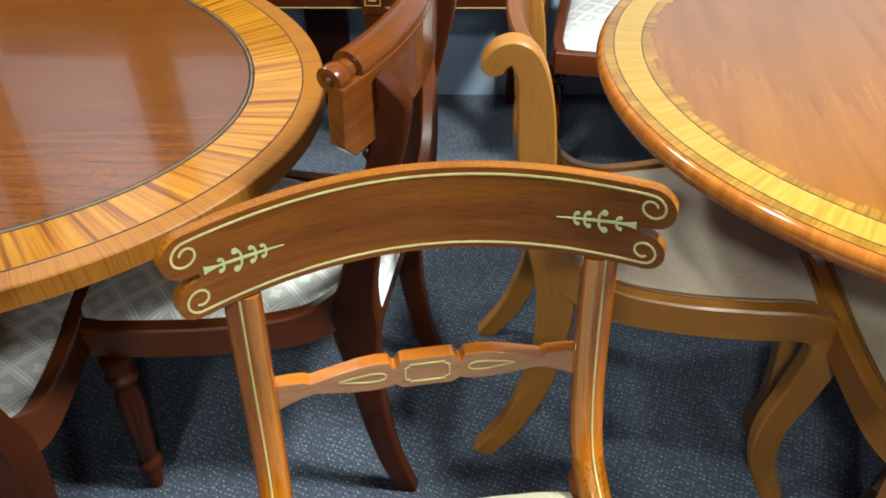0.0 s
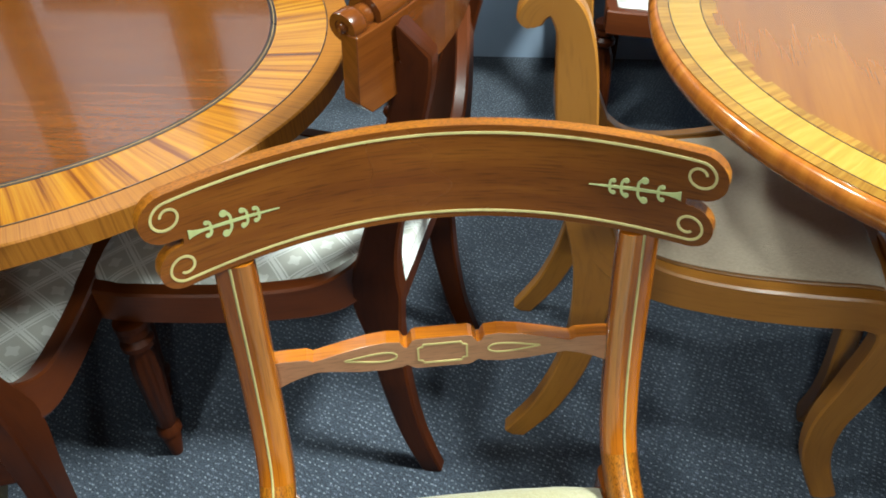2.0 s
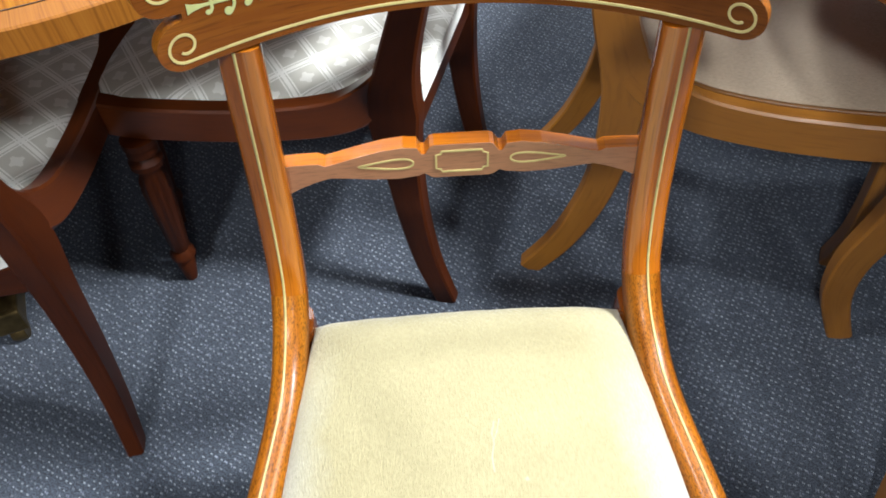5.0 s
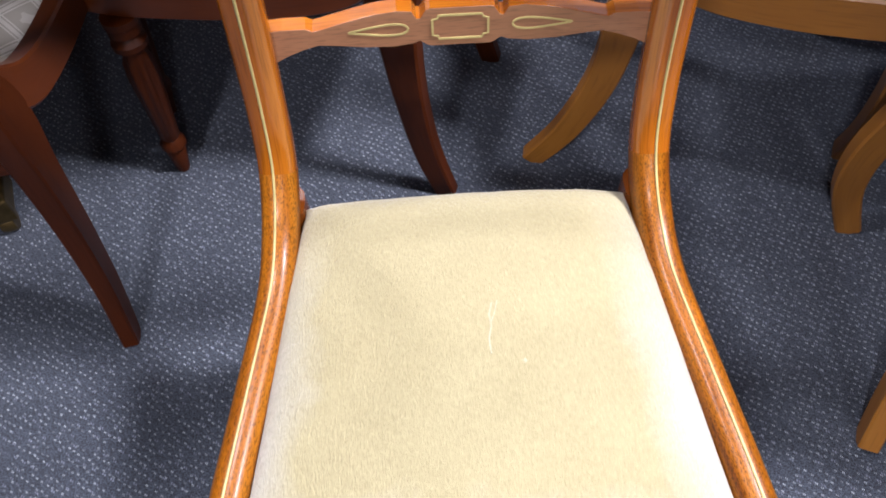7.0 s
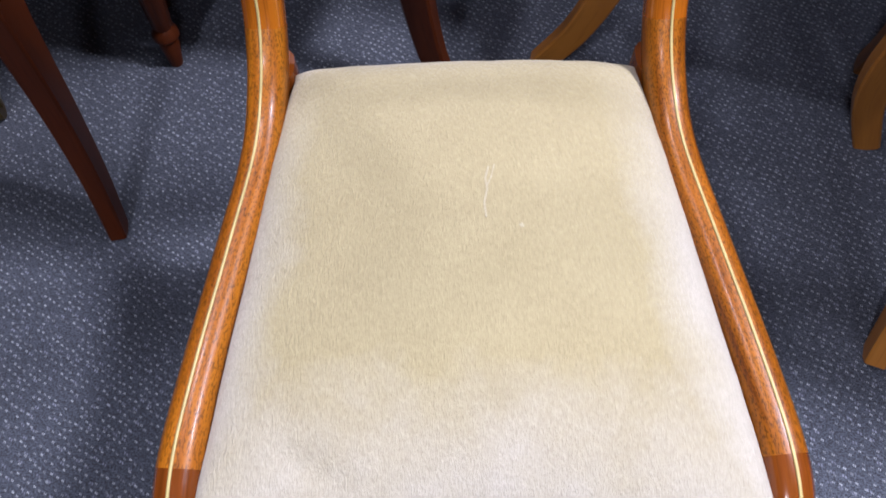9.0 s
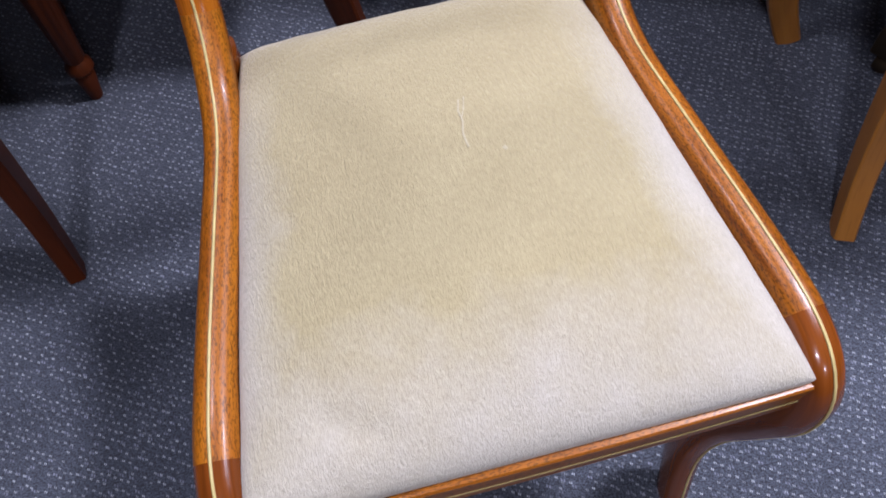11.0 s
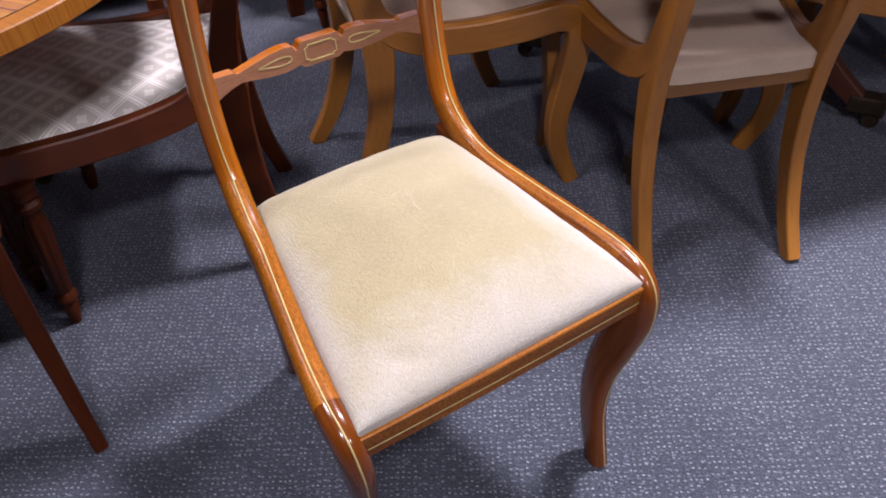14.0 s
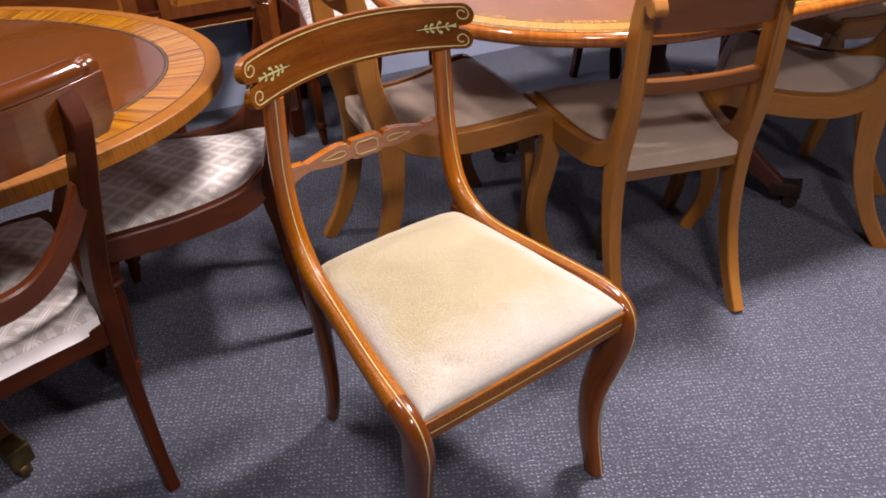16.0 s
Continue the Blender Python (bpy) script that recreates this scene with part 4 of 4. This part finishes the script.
def pedestal(table, mat, spin, reach, label, metal, count=4):
    prof = [(0.17, 0.697), (0.17, 0.67), (0.06, 0.66), (0.055, 0.60), (0.075, 0.55), (0.05, 0.50), (0.048, 0.44), (0.085, 0.36), (0.095, 0.30), (0.075, 0.25), (0.09, 0.23), (0.09, 0.17), (0.05, 0.15)]
    part("column", lathe(bmesh.new(), list(reversed(prof)), n=32), mat, table, "turned pedestal column")
    for k in range(count):
        a = spin + k * 2 * math.pi / count
        c, s = math.cos(a), math.sin(a)
        rows = spline([(0.05, 0.235, 0.05, 0.075), (0.16, 0.27, 0.05, 0.07), (reach * 0.6, 0.20, 0.046, 0.06), (reach * 0.8, 0.12, 0.042, 0.05), (reach - 0.03, 0.068, 0.04, 0.044)], 6)
        leg = part("splay_leg", sweep(bmesh.new(), [(r * c, r * s, z, w, d) for r, z, w, d in rows], (-s, c, 0), flat=0.0035), mat, table, label)
        m = pose(reach * c, reach * s, 0, 0, 0, math.degrees(a))
        bm = bmesh.new()
        box(bm, (0.085, 0.046, 0.046), (-0.01, 0, 0.066), 0.006, m)
        box(bm, (0.014, 0.05, 0.05), (0.03, 0, 0.066), 0.004, m)
        part("brass_cap", bm, metal, leg, "tarnished brass box caster")
        bm = lathe(bmesh.new(), [(0.008, -0.012), (0.020, -0.012), (0.022, -0.006), (0.022, 0.006), (0.020, 0.012), (0.008, 0.012)], n=18, axis=m @ Matrix.Translation((0.012, 0, 0.022)) @ Matrix.Rotation(math.pi / 2, 4, "X"))
        part("wheel", bm, metal, leg)


def edge_profile(bm, rim, rows):
    """The moulded rim of a top: rows of (inset, height), from below, over the edge, to above."""
    pts, run = rim
    uv = bm.loops.layers.uv.verify()
    rings = [[bm.verts.new((*(p - q * d), z)) for p, q, _ in pts] for d, z in rows]
    n = len(pts)
    for i, (a, b) in enumerate(zip(rings, rings[1:])):
        for k in range(n):
            j = (k + 1) % n
            f = bm.faces.new((a[k], a[j], b[j], b[k]))
            f.smooth = True
            u0, u1 = pts[k][2], pts[j][2] if j else run
            v0, v1 = 0.006 * i, 0.006 * (i + 1)
            for loop, c in zip(f.loops, ((u0, v0), (u1, v0), (u1, v1), (u0, v1))):
                loop[uv].uv = c
    for i in range(1, len(rows) - 1):
        a, b = V(rows[i]) - V(rows[i - 1]), V(rows[i + 1]) - V(rows[i])
        if a.angle(b) > 0.6:
            for k in range(n):
                bm.edges.get((rings[i][k], rings[i][(k + 1) % n])).smooth = False
    bm.faces.new(rings[0][::-1]), bm.faces.new(rings[-1])
    return bm


def oval_table(m):
    table = thing("dining_table", "oval brown mahogany pedestal table with striped kingwood band", "table", m=m)
    rim, z = oval(0.885, 0.620), 0.730
    edge = [(0.30, z - 0.034), (0.012, z - 0.034), (0.004, z - 0.033), (0, z - 0.030), (0, z - 0.0024), (0.002, z - 0.0004), (0.04, z - 0.0004)]
    part("rim", edge_profile(bmesh.new(), rim, edge), RIM_WOOD, table, "mahogany rim with a square edge")
    part("band", ring(bmesh.new(), rim, 0.033, 0.106, z), KINGWOOD, table, "glossy striped yellow-brown crossbanding")
    part("stringing", ring(bmesh.new(), rim, 0.0315, 0.033, z + 0.0004), EBONY, table)
    part("stringing", ring(bmesh.new(), rim, 0.106, 0.115, z + 0.0004), EBONY, table, "dark line with a pale middle")
    part("stringing", ring(bmesh.new(), rim, 0.1098, 0.1106, z + 0.0008), GOLD_LINE, table)
    part("centre", edge_profile(bmesh.new(), rim, [(0.115, z - 0.006), (0.115, z)]), TOP_BROWN, table, "polished dark brown mahogany field")
    pedestal(table, WOOD_DARK_RED, radians(-72 + 28), 0.50, "curved splay leg", BRASS)
    return table


def round_ended_table(m):
    table = thing("dining_table", "round-ended orange mahogany pedestal table with satinwood crossbanding", "table", m=m)
    rim, z = d_ended(0.590, 0.605, 0.50), 0.748
    edge = [(0.30, z - 0.036), (0.02, z - 0.036), (0.010, z - 0.034), (0.004, z - 0.029), (0.001, z - 0.022), (0, z - 0.016), (0.002, z - 0.009), (0.006, z - 0.004), (0.011, z - 0.0012), (0.05, z - 0.0004)]
    part("rim", edge_profile(bmesh.new(), rim, edge), RIM_RED, table, "rounded red mahogany edge")
    part("band", ring(bmesh.new(), rim, 0.011, 0.026, z), CHECK_BAND, table, "narrow chequered outer crossbanding")
    part("stringing", ring(bmesh.new(), rim, 0.026, 0.0272, z + 0.0003), EBONY, table)
    part("band", ring(bmesh.new(), rim, 0.0272, 0.070, z), SATIN_BAND, table, "wide pale satinwood band")
    part("stringing", ring(bmesh.new(), rim, 0.070, 0.0712, z + 0.0003), EBONY, table)
    part("band", ragged_ring(bmesh.new(), rim, 0.0712, 0.084, 0.008, z + 0.0004, 5), CHECK_BAND, table, "narrow chequered inner crossbanding with a stepped edge")
    part("centre", edge_profile(bmesh.new(), rim, [(0.0713, z - 0.006), (0.0713, z)]), TOP_ORANGE, table, "polished orange-brown mahogany field")
    pedestal(table, WOOD_BASE, radians(-59 + 12.3), 0.465, "curved splay leg", DULL_BRASS)
    return table


# ---- the sideboard against the wall ----
def sideboard(m):
    """Its front faces -y; origin on the floor at its right front corner."""
    board = thing("sideboard", "dark mahogany sideboard with boxwood lines and Greek key blocks", "sideboard", m=m)
    W, D, low, high = 1.75, 0.385, 0.462, 0.92
    part("carcass", box(bmesh.new(), (W, D, high - low), (-W / 2, D / 2 + 0.01, (low + high) / 2), 0.004), WOOD_DARK, board)
    part("top", box(bmesh.new(), (W + 0.05, D + 0.05, 0.03), (-W / 2, D / 2, high + 0.015), 0.006), WOOD_DARK, board)
    part("backboard", box(bmesh.new(), (W - 0.50, 0.022, 0.36), (-W + (W - 0.50) / 2, D + 0.004, high + 0.21), 0.004), WOOD_DARK, board, "raised board along the back of the top")
    doors = ((-0.055 - 0.37, 0.37), (-0.49 - 0.70, 0.70), (-W + 0.055, 0.45))
    for x, w in doors:
        door = part("door", box(bmesh.new(), (w, 0.016, 0.38), (x + w / 2, 0.004, 0.70), 0.003), WOOD_DARK_RED, board)
        bm = bmesh.new()
        flat = lambda u, v, t: V((u, -0.004 - t, v))
        ribbon(bm, [(x + 0.05, 0.56), (x + w - 0.05, 0.56), (x + w - 0.05, 0.85), (x + 0.05, 0.85), (x + 0.05, 0.56), (x + 0.06, 0.56)], 0.022, flat)
        part("crossband", bm, RIM_WOOD, door, "paler crossbanded border")
    bm = bmesh.new()
    flat = lambda u, v, t: V((u, -0.001 - t, v))
    ribbon(bm, [(-W + 0.02, low + 0.008), (-0.02, low + 0.008)], 0.003, flat)
    part("line_inlay", bm, GOLD_LINE, board, "pale boxwood line along the bottom rail")
    for x in (-0.025, -0.455, -1.22, -W + 0.025):
        leg = part("leg", box(bmesh.new(), (0.05, 0.05, low + 0.0), (x, 0.012, low / 2), 0.004), WOOD_DARK, board)
        block = part("key_block", box(bmesh.new(), (0.062, 0.02, 0.09), (x, -0.006, low + 0.04), 0.002), WOOD_DARK, board)
        bm = bmesh.new()
        face = lambda u, v, t: V((x + u, -0.017 - t, low + 0.04 + v))
        ribbon(bm, [(0.02, 0.028), (-0.02, 0.028), (-0.02, -0.02), (0.02, -0.02), (0.02, 0.014), (-0.009, 0.014), (-0.009, -0.007), (0.008, -0.007), (0.008, 0.003)], 0.003, face)
        part("key_inlay", bm, GOLD_LINE, block, "square Greek key inlay")
    bm = bmesh.new()
    for k in range(3):
        rope = [(-0.025 + 0.012 * math.cos(26 * z + k * 2.094), -0.032 + 0.012 * math.sin(26 * z + k * 2.094), z, 0.012, 0.012) for z in [lerp(0.30, 0.88, i / 60) for i in range(61)]]
        sweep(bm, rope, (1, 0, 0), 8, 2.0)
    part("rope_column", bm, WOOD_DARK_RED, board, "rope-twist corner column")
    for x in (-0.05, -W + 0.05):
        part("back_leg", box(bmesh.new(), (0.05, 0.05, low), (x, D - 0.02, low / 2), 0.004), WOOD_DARK, board)
    return board


# ---- placing the things ----
inlaid_chair(pose(0, 0, 0))
oval_table(pose(-0.917, 0.818, 0, 0, 0, -28))
round_ended_table(pose(1.175, 0.375, 0, 0, 0, -12.4))
DARK = "dark red mahogany chair with an ivory trellis damask seat"
first = dark_chair(pose(0.036, 0.518, 0, 0, 0, -108.2), DARK, 0.05)
dark_chair(pose(-0.685, 0.085, 0, 0, 0, 188.5), DARK)
tagged(copy_thing(first, pose(0.83, 1.73, 0, 0, 0, -10)), "dark mahogany chair with ivory damask seat against the wall")
tagged(copy_thing(first, pose(1.83, 1.13, 0, 0, 0, -17)), "dark mahogany chair tucked under the round-ended table")
PALE = "pale birch chair with scrolled stiles and a beige seat"
pale = scroll_chair(pose(0.163, 0.585, 0, 0, 0, 78), PALE)
copy_thing(pale, pose(0.706, -0.211, 0, 0, 0, 157.5))
copy_thing(pale, pose(1.575, -0.265, 0, 0, 0, 210))
copy_thing(pale, pose(2.363, 0.21, 0, 0, 0, -106.8))
sideboard(Matrix.Translation((0.505, 1.44, 0)) @ Matrix.Rotation(WALL_TURN, 4, "Z"))
